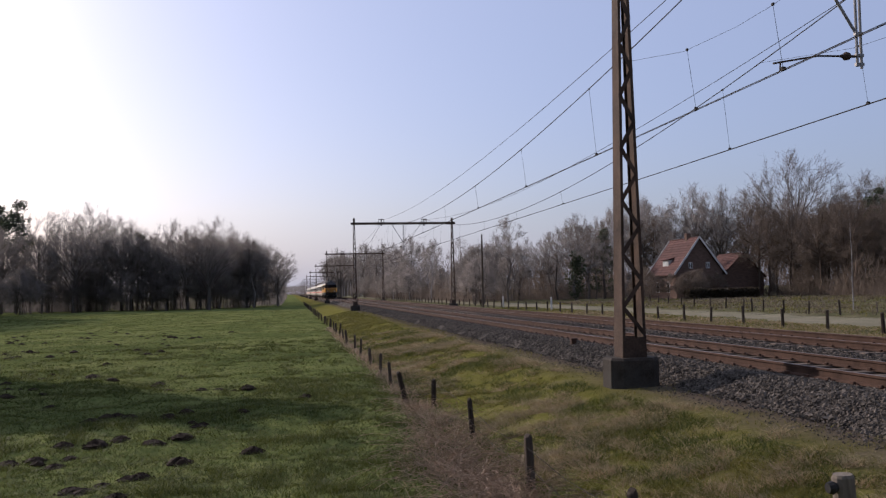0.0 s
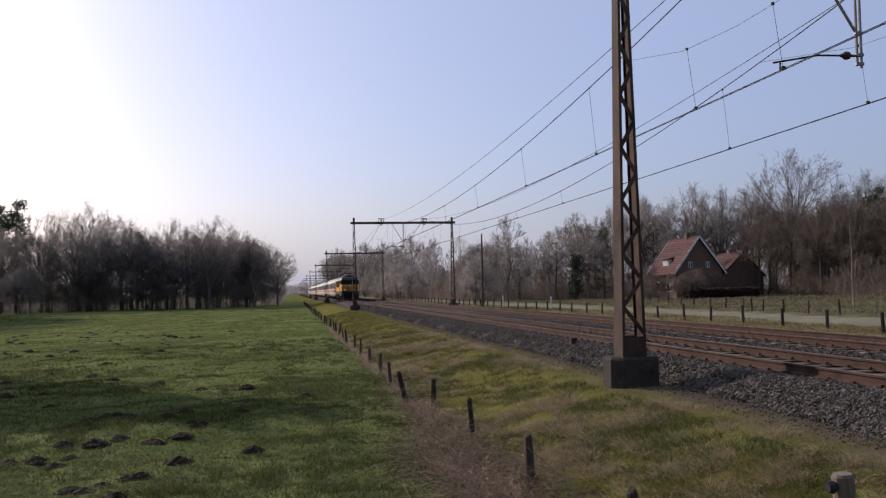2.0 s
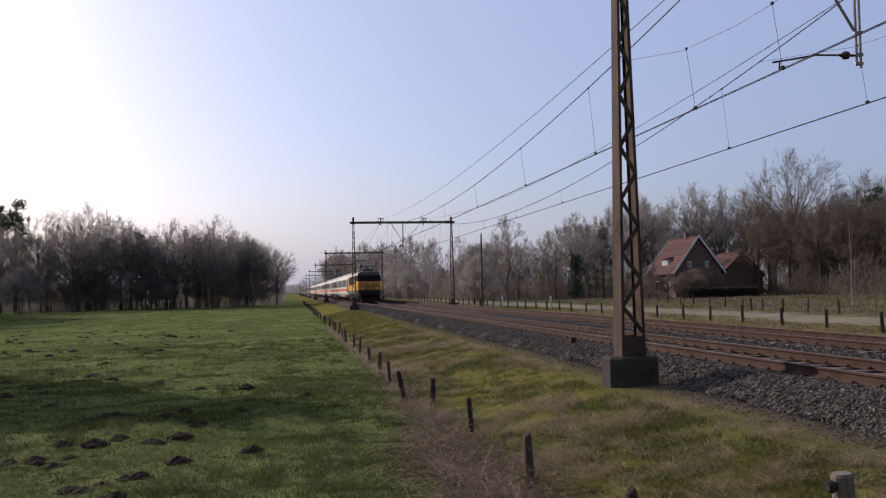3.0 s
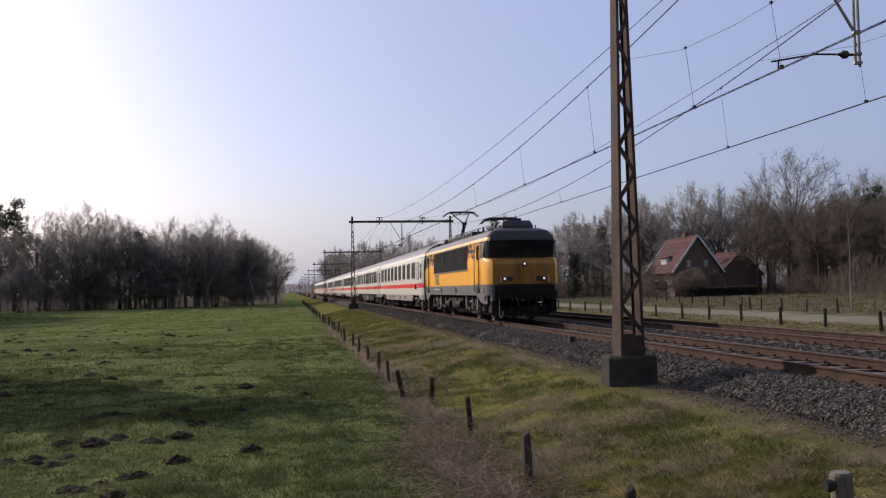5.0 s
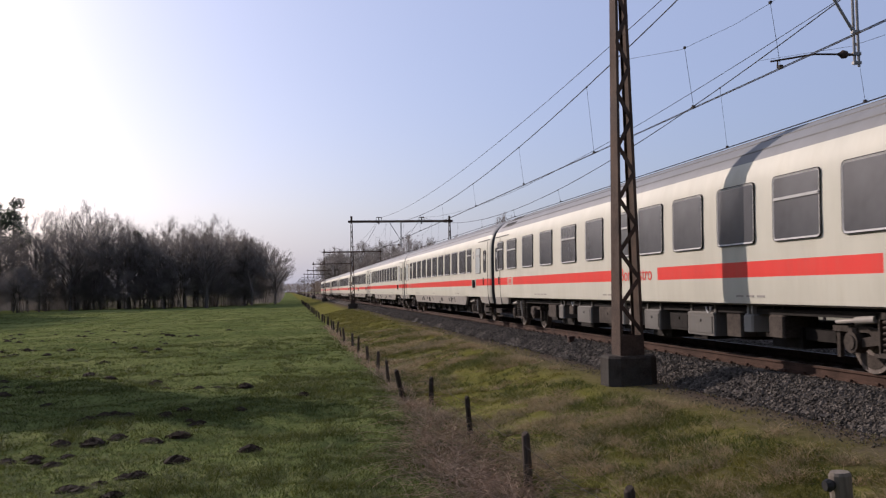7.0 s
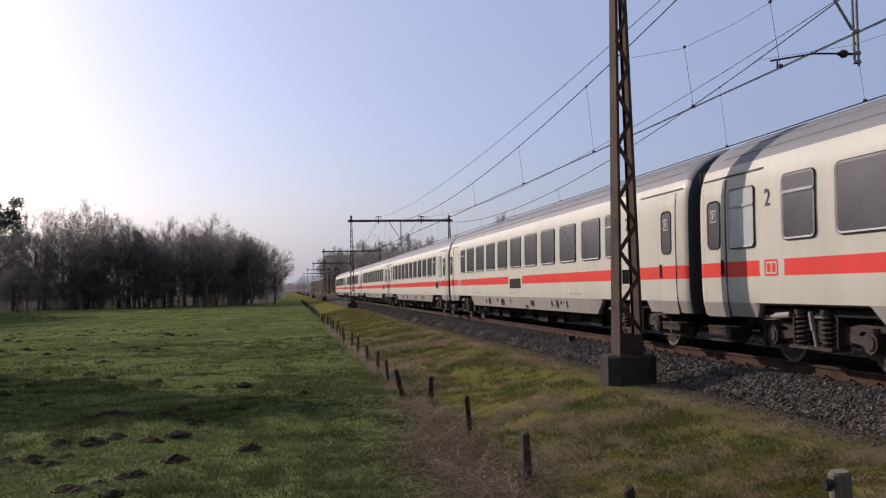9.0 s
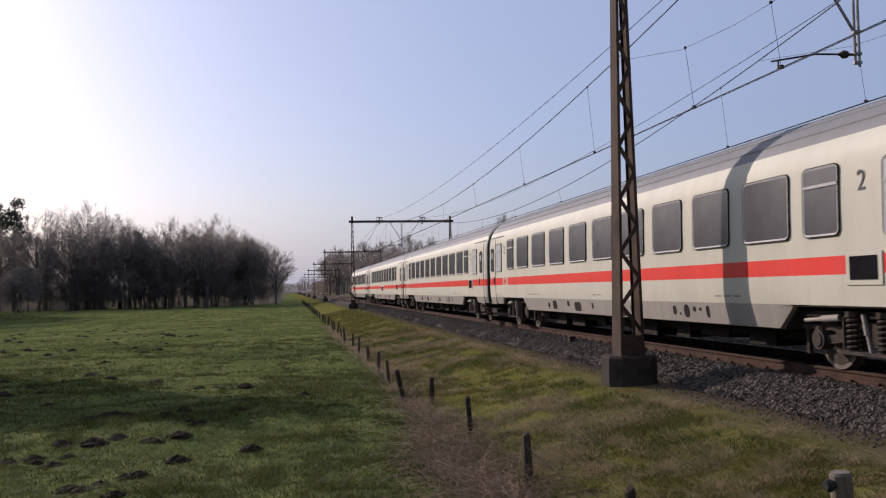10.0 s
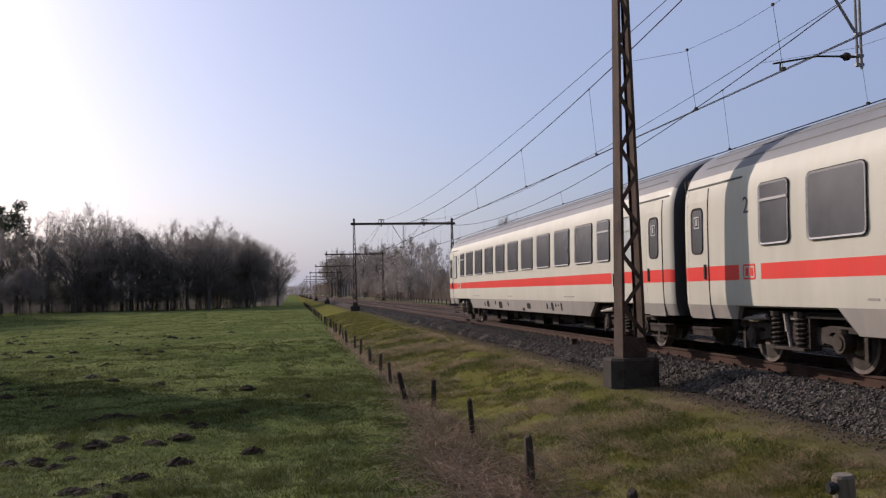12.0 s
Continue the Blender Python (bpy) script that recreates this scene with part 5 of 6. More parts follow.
# ---- bare trees ----
def bare_tree(rng, height, spread, trunk_r, bole=0.3, limbs=12, fine=6, lead=0.45, stems=1):
    """One leafless tree with a domed crown: tapered trunk and limbs as tubes, twigs as slender blades. Returns a wood solid and a twig solid."""
    wood, tv, tf = Solid(), [], []
    low = height * bole
    mid = low + (height - low) * 0.45

    def jolt(a):
        return Vector((rng.gauss(0, a), rng.gauss(0, a), rng.gauss(0, a * 0.7)))

    def shell(az, rise, k):
        rise = max(-0.85, min(1.0, rise))
        flat = math.sqrt(1 - rise * rise)
        return Vector((math.cos(az) * flat * spread * k, math.sin(az) * flat * spread * k, mid + rise * k * ((height - mid) if rise > 0 else (mid - low))))

    def blade(a, b, w):
        s = (b - a).cross(jolt(1)).normalized() * (w / 2)
        n = len(tv)
        tv.extend([tuple(a - s), tuple(a + s), tuple(b)])
        tf.append((n, n + 1, n + 2))

    def curve(a, b, sag, steps, rough):
        d = b - a
        pts = []
        for i in range(steps + 1):
            u = i / steps
            p = a + d * u + Vector((0, 0, sag * d.length * math.sin(math.pi * u)))
            pts.append(p + jolt(rough * d.length) * (1 if 0 < i < steps else 0))
        return pts

    def along(pts, u):
        k = min(int(u * (len(pts) - 1)), len(pts) - 2)
        return pts[k].lerp(pts[k + 1], u * (len(pts) - 1) - k)

    for st in range(stems):
        foot = Vector((rng.uniform(-0.6, 0.6), rng.uniform(-0.6, 0.6), 0)) if stems > 1 else Vector((0, 0, 0))
        top = Vector((rng.uniform(-0.5, 0.5), rng.uniform(-0.5, 0.5), mid + (height - mid) * lead)) + foot
        trunk = curve(foot - Vector((0, 0, 0.3)), top, 0, 4, 0.03)
        wood.tube(trunk, [trunk_r, trunk_r * 0.85, trunk_r * 0.7, trunk_r * 0.45, trunk_r * 0.2], 6)
        for i in range(limbs):
            s = (i + rng.uniform(0.2, 0.8)) / limbs
            rise, az = 1 - 1.55 * s, i * 2.4 + st * 1.1 + rng.uniform(-0.4, 0.4)
            limb = curve(along(trunk, 0.93 - 0.58 * s * rng.uniform(0.8, 1.15)), shell(az, rise, rng.uniform(0.74, 0.9)), -0.04 if rise > 0.3 else 0.10, 4, 0.028)
            r0 = trunk_r * 0.33 * (1.1 - 0.4 * abs(rise))
            wood.tube(limb, [r0, r0 * 0.75, r0 * 0.5, r0 * 0.3, r0 * 0.12], 4)
            for j in range(8):
                q = along(limb, min(0.99, 0.28 + 0.72 * (j + rng.random()) / 8))
                br = curve(q, q.lerp(shell(az + rng.gauss(0, 0.45), rise + rng.gauss(0, 0.3), rng.uniform(0.86, 1.0)), rng.uniform(0.6, 1.0)), 0.04, 3, 0.035)
                wood.tube(br, [trunk_r * 0.07, trunk_r * 0.05, trunk_r * 0.03, 0.008], 3)
                for k in range(fine):
                    p = along(br, min(0.99, 0.2 + 0.8 * (k + rng.random()) / fine))
                    out = (p - Vector((0, 0, mid - 0.2 * height))).normalized()
                    ln = spread * rng.uniform(0.10, 0.24)
                    e = p + (out * 0.85 + jolt(0.45) + Vector((0, 0, 0.2))).normalized() * ln
                    blade(p, e, 0.036)
                    for _k in range(fine + 1):
                        q2 = p.lerp(e, rng.uniform(0.15, 1.0))
                        blade(q2, q2 + (out * 0.7 + jolt(0.55)).normalized() * rng.uniform(0.35, 0.85), 0.026)
    tw = Solid()
    tw.v, tw.f, tw.m = tv, tf, [0] * len(tf)
    return wood, tw


def needle_clumps(rng, centres, size, count):
    """Dense evergreen sprays round each centre."""
    s = Solid()
    for c, r in centres:
        for _ in range(count):
            a = Vector((rng.gauss(0, 1), rng.gauss(0, 1), rng.gauss(0, 0.7)))
            p = Vector(c) + a.normalized() * r * (rng.random() ** 0.4)
            d = Vector((rng.uniform(-1, 1), rng.uniform(-1, 1), rng.uniform(-0.4, 0.7))).normalized() * size * rng.uniform(0.6, 1.4)
            w = d.cross(Vector((rng.uniform(-1, 1), rng.uniform(-1, 1), rng.uniform(-1, 1)))).normalized() * size * 0.32
            s.add([p - w, p + w, p + d], [(0, 1, 2)])
    return s


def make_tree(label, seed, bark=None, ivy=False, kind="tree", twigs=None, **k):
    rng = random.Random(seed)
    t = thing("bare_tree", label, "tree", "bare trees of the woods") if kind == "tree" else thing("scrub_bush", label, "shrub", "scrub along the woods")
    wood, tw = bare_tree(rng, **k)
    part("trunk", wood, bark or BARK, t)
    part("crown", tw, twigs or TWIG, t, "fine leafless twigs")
    if ivy:
        cs = [((rng.uniform(-0.7, 0.7), rng.uniform(-0.7, 0.7), z), rng.uniform(0.7, 1.3)) for z in np.linspace(1, k["height"] * 0.6, 12)]
        part("ivy", needle_clumps(rng, cs, 0.3, 170), PINE, t, "dark green ivy round the trunk")
    return t


def make_pine(label, seed, height, bole, width):
    rng = random.Random(seed)
    t = thing("pine_tree", label, "tree", "evergreen trees of the woods")
    s = Solid()
    s.tube([(0, 0, -0.3), (0.1, 0, height * 0.5), (0.15, 0.1, height * 0.97)], [0.28, 0.2, 0.05], 7)
    cs = []
    for i in range(26):
        u = bole + (1 - bole) * (i + rng.random()) / 26
        w = width * (1.15 - u) ** 0.8 * rng.uniform(0.6, 1.1)
        az = rng.uniform(0, 6.28)
        c = (math.cos(az) * w, math.sin(az) * w, height * u + rng.uniform(-0.3, 0.5))
        s.tube([(0.1, 0, height * u - 0.3), (c[0] * 0.6, c[1] * 0.6, c[2] - 0.2), c], [0.07, 0.05, 0.02], 4)
        cs += [(c, rng.uniform(0.7, 1.2)), ((c[0] * 0.55, c[1] * 0.55, c[2]), rng.uniform(0.6, 1.0))]
    part("trunk", s, BARK, t)
    part("crown", needle_clumps(rng, cs, 0.34, 46), PINE, t, "dark green needle clumps")
    return t


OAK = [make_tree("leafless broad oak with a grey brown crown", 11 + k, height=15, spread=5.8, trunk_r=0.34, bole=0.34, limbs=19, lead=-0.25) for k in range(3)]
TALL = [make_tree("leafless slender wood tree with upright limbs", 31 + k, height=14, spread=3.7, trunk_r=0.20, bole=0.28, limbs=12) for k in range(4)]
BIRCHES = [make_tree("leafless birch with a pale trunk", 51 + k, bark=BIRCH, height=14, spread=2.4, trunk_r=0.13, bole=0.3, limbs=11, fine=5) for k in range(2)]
BROWN = [make_tree("leafless brown young oak with dense twigs", 91 + k, bark=BROWNBARK, twigs=BROWNTWIG, height=12, spread=3.6, trunk_r=0.2, bole=0.15, limbs=13) for k in range(3)]
BROWNSCRUB = [make_tree("leafless brown scrub with many stems", 96 + k, kind="shrub", bark=BROWNBARK, twigs=BROWNTWIG, height=6, spread=2.6, trunk_r=0.06, bole=0.04, limbs=5, fine=5, stems=4) for k in range(2)]
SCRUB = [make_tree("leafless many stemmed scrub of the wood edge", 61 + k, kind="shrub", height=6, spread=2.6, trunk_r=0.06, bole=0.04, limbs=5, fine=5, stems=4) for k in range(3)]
IVIED = make_tree("leafless tree wrapped in dark ivy", 71, ivy=True, height=11, spread=4.2, trunk_r=0.28, bole=0.35, limbs=11, fine=5)
PINES = [make_pine("dark green pine with a bare lower trunk", 81, 15, 0.55, 3.2), make_pine("dense dark green conifer", 82, 13, 0.1, 2.8)]
ORIGINALS = set()


def plant(model, x, y, scale=1.0, turn=None, stretch=1.0):
    z = float(land(x, y)) - 0.05
    m = Matrix.LocRotScale((x, y, z), Euler((0, 0, wood_rng.uniform(0, 6.28) if turn is None else turn)), (scale, scale, scale * stretch))
    if model not in ORIGINALS:
        ORIGINALS.add(model)
        model.matrix_basis = m
        return model
    c = copy_thing(model, Matrix())
    c.matrix_basis = m
    return c


wood_rng = random.Random(5)
U = wood_rng.uniform
# left wood: its front edge, then the edge that follows the line into the distance
EDGE = [(-54, 70), (-48, 96), (-44, 125), (-40, 150), (-33, 160), (-24, 156), (-15, 156), (-7.5, 164), (-3.6, 178), (-3.0, 240), (-3.0, 330), (-3.5, 560)]
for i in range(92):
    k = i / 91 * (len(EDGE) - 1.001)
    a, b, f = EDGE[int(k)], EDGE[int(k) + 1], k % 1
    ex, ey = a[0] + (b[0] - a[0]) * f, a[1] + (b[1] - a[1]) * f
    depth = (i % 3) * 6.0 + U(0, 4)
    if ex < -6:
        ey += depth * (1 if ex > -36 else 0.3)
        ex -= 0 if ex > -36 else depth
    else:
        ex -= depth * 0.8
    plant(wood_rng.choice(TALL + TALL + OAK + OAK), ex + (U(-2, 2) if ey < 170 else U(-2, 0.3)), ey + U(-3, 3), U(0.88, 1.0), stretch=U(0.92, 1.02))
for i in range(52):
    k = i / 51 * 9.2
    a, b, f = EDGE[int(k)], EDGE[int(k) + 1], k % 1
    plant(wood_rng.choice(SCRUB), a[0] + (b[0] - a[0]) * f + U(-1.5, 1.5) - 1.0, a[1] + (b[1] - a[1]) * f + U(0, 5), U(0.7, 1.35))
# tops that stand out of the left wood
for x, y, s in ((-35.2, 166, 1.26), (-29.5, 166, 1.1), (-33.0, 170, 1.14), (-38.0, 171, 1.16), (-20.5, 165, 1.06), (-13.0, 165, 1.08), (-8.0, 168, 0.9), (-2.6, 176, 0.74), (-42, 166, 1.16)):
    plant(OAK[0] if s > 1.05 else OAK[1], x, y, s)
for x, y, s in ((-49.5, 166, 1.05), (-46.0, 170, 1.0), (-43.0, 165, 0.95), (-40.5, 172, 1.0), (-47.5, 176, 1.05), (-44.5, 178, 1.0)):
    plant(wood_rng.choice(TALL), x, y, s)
for x, y, s in ((-46.5, 164, 1.22), (-50, 168, 1.2), (-26, 166, 0.86)):
    plant(PINES[0], x, y, s)
# trees beyond the meadow's side, whose shadows lie on the grass


def windbreak(x0, x1, y0, y1, h, n, seed, lean=0.0):
    """A dense row of conifers beyond the meadow's side."""
    r = np.random.default_rng(seed)
    x, y = r.uniform(x0, x1, n), r.uniform(y0, y1, n)
    top = h * (0.97 + 0.03 * np.sin(x * 2.2))
    up = r.random(n)
    x = x - lean * (1 - up)
    b = np.stack([x, y, land(x, y) + up * top], 1)
    d = r.normal(0, 0.35, (n, 3))
    w = r.normal(0, 0.2, (n, 3))
    cloud(np.stack([b - w, b + w, b + d], 1).reshape(-1, 3), np.arange(3 * n).reshape(-1, 3), "windbreak", PINE, "dense dark row of conifers beside the meadow", "conifers")


windbreak(-54, -38.5, 92, 128, 15.5, 36000, 7)
windbreak(-44, -13.9, 35.8, 37.8, 11.7, 42000, 6, 2.8)
# right of the line: rows that follow it into the distance
for i in range(60):
    y = 128 + 7.2 * i + U(-3, 3)
    x = 24.5 + U(0, 13) + (4 if y < 150 else 0)
    plant(wood_rng.choice(TALL + BIRCHES + BIRCHES), x, y, U(0.72, 0.9) if y < 190 else U(0.9, 1.15) if y < 300 else U(1.2, 1.5))
for i in range(40):
    plant(wood_rng.choice(SCRUB), 23.5 + U(0, 9), 118 + 6 * i + U(-2, 2), U(0.8, 1.4))
for i in range(16):
    plant(wood_rng.choice(TALL + OAK), 19.5 + U(0, 12), 395 + 9 * i + U(-3, 3), U(1.35, 1.6))
# scrub and trees between the line and the house
for i in range(26):
    y = 120 + U(0, 60)
    plant(wood_rng.choice(TALL + BROWN + SCRUB + BROWNSCRUB), 36 + U(0, 28) * (y / 150), y, U(0.6, 0.85))
plant(IVIED, 38.8, 119, 0.95)
plant(OAK[2], 43.5, 128, 0.72)
plant(PINES[1], 46.0, 128, 0.78)
plant(OAK[1], 35.5, 138, 0.62)


def sapling(x, y, h, seed):
    """A slender young birch: a straight thin stem with short upward side shoots."""
    rng = random.Random(seed)
    t = thing("young_birch", "slender young birch in rough grass", "tree", m=pose(x, y, float(land(x, y)) - 0.05))
    stem = Solid()
    stem.tube([(0.02 * math.sin(2.1 * k), 0.03 * math.sin(1.3 * k), h * k / 6) for k in range(7)], [0.045 * (1 - 0.13 * k) for k in range(7)], 7)
    part("trunk", stem, BIRCH, t, "pale thin trunk")
    shoots = Solid()
    for k in range(26):
        z = h * (0.3 + 0.7 * k / 26)
        a, ln = rng.uniform(0, 6.28), (h - z) * 0.22 + rng.uniform(0.2, 0.5)
        e = (ln * math.cos(a), ln * math.sin(a), z + ln * 1.1)
        shoots.tube([(0, 0, z), (e[0] * 0.6, e[1] * 0.6, z + ln * 0.5), e], [0.014, 0.009, 0.004], 3)
        for _k in range(5):
            b = rng.uniform(0, 6.28)
            u = rng.uniform(0.4, 1.0)
            p = (e[0] * u, e[1] * u, z + ln * 1.1 * u)
            shoots.tube([p, (p[0] + 0.25 * math.cos(b), p[1] + 0.25 * math.sin(b), p[2] + 0.2)], [0.006, 0.003], 3)
    part("crown", shoots, BROWNBARK, t, "thin bare side shoots")


sapling(35.5, 52.5, 5.6, 58)
# wood behind and beside the house
for i in range(46):
    u = i / 45
    x, y = 52 + 62 * u + U(-2, 2), 152 - 26 * u + (i % 3) * 8 + U(-3, 3)
    plant(wood_rng.choice(TALL + BROWN + BROWN + OAK[1:]), x, y, U(1.14, 1.27))
for i in range(50):
    u = i / 49
    x, y = 61 + 12 * u + (i % 4) * 4 + U(-2, 2), 112 - 34 * u + (i % 4) * 2.5 + U(-2, 2)
    plant(wood_rng.choice(BROWN + BROWNSCRUB + BROWN), x, y, U(0.85, 1.08))
plant(OAK[0], 71.0, 118, 1.36)
plant(OAK[2], 80.0, 114, 1.12)
plant(OAK[1], 85.0, 112, 1.15)
plant(PINES[1], 72.5, 102, 0.98)
plant(PINES[1], 76, 104, 0.9)


def undergrowth(name, label, boxes, count, seed, mat=None):
    """Tangled brush that fills the feet of the woods."""
    r = np.random.default_rng(seed)
    vs, n = [], 0
    for x0, x1, y0, y1, h, share in boxes:
        k = int(count * share)
        x, y = r.uniform(x0, x1, k), r.uniform(y0, y1, k)
        z = land(x, y)
        b = np.stack([x, y, z + r.random(k) ** 1.9 * h * (0.7 + 0.3 * np.sin(x * 0.7 + 2 * np.sin(y * 0.3)))], 1)
        d = np.stack([r.normal(0, 0.5, k), r.normal(0, 0.5, k), r.uniform(0.4, 1.4, k)], 1) * (h * 0.17)
        w = np.stack([r.normal(0, 1, k), r.normal(0, 0.4, k), r.normal(0, 0.2, k)], 1)
        w = w / np.linalg.norm(w, axis=1, keepdims=True) * r.uniform(0.012, 0.036, (k, 1))
        vs.append(np.stack([b - w, b + w, b + d], 1).reshape(-1, 3))
    v = np.concatenate(vs)
    cloud(v, np.arange(len(v)).reshape(-1, 3), name, mat or TWIG, label, "undergrowth")


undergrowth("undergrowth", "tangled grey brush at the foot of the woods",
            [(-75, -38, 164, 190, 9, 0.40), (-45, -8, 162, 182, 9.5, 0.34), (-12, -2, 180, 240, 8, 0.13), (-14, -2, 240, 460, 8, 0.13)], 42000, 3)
undergrowth("undergrowth", "tangled brown brush beyond the lane",
            [(26, 40, 130, 330, 5, 0.4), (38, 66, 128, 150, 4.5, 0.3), (62, 80, 84, 116, 4.5, 0.3)], 95000, 4, BROWNTWIG)


def far_woods():
    r = np.random.default_rng(8)
    vs = []
    # unseen dense wood behind the camera is added to cut skylight on the train
    for x0, x1, y0, y1, h, k in ((-90, -56, 60, 150, 17, 6000), (-130, -44, 176, 240, 15, 7000), (-160, -12, 560, 1300, 20, 14000), (30, 60, 560, 1300, 20, 16000), (-60, 80, 1300, 1500, 20, 16000), (40, 420, 190, 420, 15, 24000), (90, 300, 20, 150, 16, 16000), (-160, 160, -60, -16, 21, 90000), (-300, -90, -70, 230, 17, 14000), (90, 300, -70, 20, 16, 6000)):
        x, y = r.uniform(x0, x1, k), r.uniform(y0, y1, k)
        top = h * (0.8 + 0.2 * np.sin(x * 0.21 + y * 0.05) * np.sin(x * 0.083))
        b = np.stack([x, y, land(x, y) + r.random(k) * top * 0.8], 1)
        d = np.stack([r.normal(0, 0.6, k), r.normal(0, 0.6, k), r.uniform(0.8, 3.0, k)], 1) * 1.2
        w = np.stack([r.normal(0, 1, k), r.normal(0, 0.3, k), r.normal(0, 0.2, k)], 1)
        w = w / np.linalg.norm(w, axis=1, keepdims=True) * r.uniform(0.05, 0.15, (k, 1))
        vs.append(np.stack([b - w, b + w, b + d], 1).reshape(-1, 3))
    v = np.concatenate(vs)
    cloud(v, np.arange(len(v)).reshape(-1, 3), "far_woods", BROWNTWIG, "distant leafless woods, and an added unseen wood behind the camera", "woods")


far_woods()


# ---- house beside the lane ----
BRICK = surface("brown_brick", (0.07, 0.047, 0.037), (0.15, 0.10, 0.078), 2, 14, 0.9, 0, 0.004, stretch=(1, 1, 3))
TILE = surface("red_roof_tile", (0.047, 0.026, 0.023), (0.088, 0.044, 0.038), 1.2, 12, 0.8, 0, 0.01, per_object=0.15)
WHITE = surface("white_painted_wood", (0.34, 0.34, 0.33), (0.55, 0.55, 0.53), 2, 20, 0.6, 0, 0.002)


def gable_roof(parent, x0, x1, y0, y1, eave, ridge, along_y=True):
    """Two slopes of tile courses, each course a part."""
    mid = (x0 + x1) / 2 if along_y else (y0 + y1) / 2
    half = (x1 - x0) / 2 if along_y else (y1 - y0) / 2
    for sgn in (-1, 1):
        n = 14
        for k in range(n):
            s = Solid()
            a, b = k / n, (k + 1.12) / n
            pa, pb = mid + sgn * half * (1 - a), mid + sgn * half * (1 - min(b, 1))
            za, zb = eave + (ridge - eave) * a, eave + (ridge - eave) * min(b, 1)
            t = 0.09
            if along_y:
                ring = [[(pa, y, za + t), (pb, y, zb + 0.03), (pb, y, zb - 0.06), (pa, y, za - 0.02)] for y in (y0, y1)]
            else:
                ring = [[(x, pa, za + t), (x, pb, zb + 0.03), (x, pb, zb - 0.06), (x, pa, za - 0.02)] for x in (x0, x1)]
            s.loft(ring)
            part("tile_course", s, TILE, parent)


def build_house():
    h = thing("house", "brick house with steep red tiled roof and white barge boards", "house")
    x0, x1, y0, y1, g, e, r = 49.3, 55.7, 110.0, 118.5, -0.6, 3.2, 7.6
    w = Solid()
    mid = (x0 + x1) / 2
    w.loft([[(x0, y, g), (x1, y, g), (x1, y, e), (mid, y, r - 0.1), (x0, y, e)] for y in (y0, y1)])
    wall = part("wall", w, BRICK, h, "brown brick wall")
    for x, z, ww, hh in ((51.3, 4.0, 0.55, 0.8), (53.7, 4.0, 0.55, 0.8)):
        win = part("window", Solid().box(x - ww / 2, x + ww / 2, y0 - 0.04, y0 + 0.02, z - hh / 2, z + hh / 2, 0, 0.01), WHITE, h)
        for sx in (-1, 1):
            part("pane", Solid().box(x + sx * ww / 4 - ww / 4 + 0.07, x + sx * ww / 4 + ww / 4 - 0.07, y0 - 0.05, y0 - 0.03, z - hh / 2 + 0.08, z + hh / 2 - 0.08), DARKGLASS, win)
    for y in (112.5, 116):
        win = part("window", Solid().box(x0 - 0.04, x0 + 0.02, y - 0.5, y + 0.5, 0.5, 1.9), WHITE, h)
        part("pane", Solid().box(x0 - 0.05, x0 - 0.03, y - 0.4, y + 0.4, 0.6, 1.8), DARKGLASS, win)
    roof = part("roof", Solid().box(mid - 0.12, mid + 0.12, y0 - 0.4, y1 + 0.4, r + 0.02, r + 0.14, 0, 0.04), TILE, h, "red tiled roof")
    gable_roof(roof, x0 - 0.45, x1 + 0.45, y0 - 0.35, y1 + 0.35, e - 0.45, r + 0.05)
    for sgn in (-1, 1):
        b = Solid()
        b.bar((mid + sgn * (x1 - x0 + 0.9) / 2, y0 - 0.39, e - 0.40), (mid, y0 - 0.39, r + 0.1), 0.05, 0.22)
        b.bar((mid + sgn * (x1 - x0 + 0.9) / 2, y1 + 0.39, e - 0.40), (mid, y1 + 0.39, r + 0.1), 0.05, 0.22)
        part("barge_board", b, WHITE, h, "white barge board")
    dm = Solid()
    dm.box(49.75, 52.0, 113.4, 115.2, 3.8, 4.85)
    d = part("dormer", dm, WHITE, roof)
    part("dormer_roof", Solid().bar((49.5, 114.3, 4.84), (52.3, 114.3, 5.62), 2.2, 0.1), TILE, roof)
    part("dormer_pane", Solid().box(49.71, 49.76, 113.65, 114.95, 4.15, 4.68), FROST, roof)
    part("chimney", Solid().box(mid - 0.3, mid + 0.3, 112.8, 113.5, r - 0.5, r + 0.75, 0, 0.03), BRICK, roof)
    # lower wing
    ww = Solid()
    ww.loft([[(57.2, y, -0.6), (63.2, y, -0.6), (63.2, y, 2.7), (60.2, y, 5.5), (57.2, y, 2.7)] for y in (113.0, 119.5)])
    part("wing_wall", ww, BRICK, h)
    wr = part("wing_roof", Solid().box(60.1, 60.3, 112.8, 119.7, 5.62, 5.72, 0, 0.03), TILE, h, "red tiled lower roof")
    gable_roof(wr, 56.8, 63.6, 112.8, 119.7, 2.35, 5.65)


build_house()


def hedge(x0, x1, y0, y1, h, seed):
    rng = random.Random(seed)
    s = Solid()
    for _ in range(9000):
        p = Vector((rng.uniform(x0, x1), rng.uniform(y0, y1), -0.4 + (h + 0.12 * math.sin(rng.random() * 9)) * rng.random() ** 0.6))
        d = Vector((rng.uniform(-1, 1), rng.uniform(-1, 1), rng.uniform(-0.3, 1))).normalized() * 0.2
        w = d.cross(Vector((rng.uniform(-1, 1), rng.uniform(-1, 1), rng.uniform(-1, 1)))).normalized() * 0.09
        s.add([p - w, p + w, p + d], [(0, 1, 2)])
    tagged(part("hedge", s, HEDGE, None), "clipped dark brown hedge before the house", "hedge")


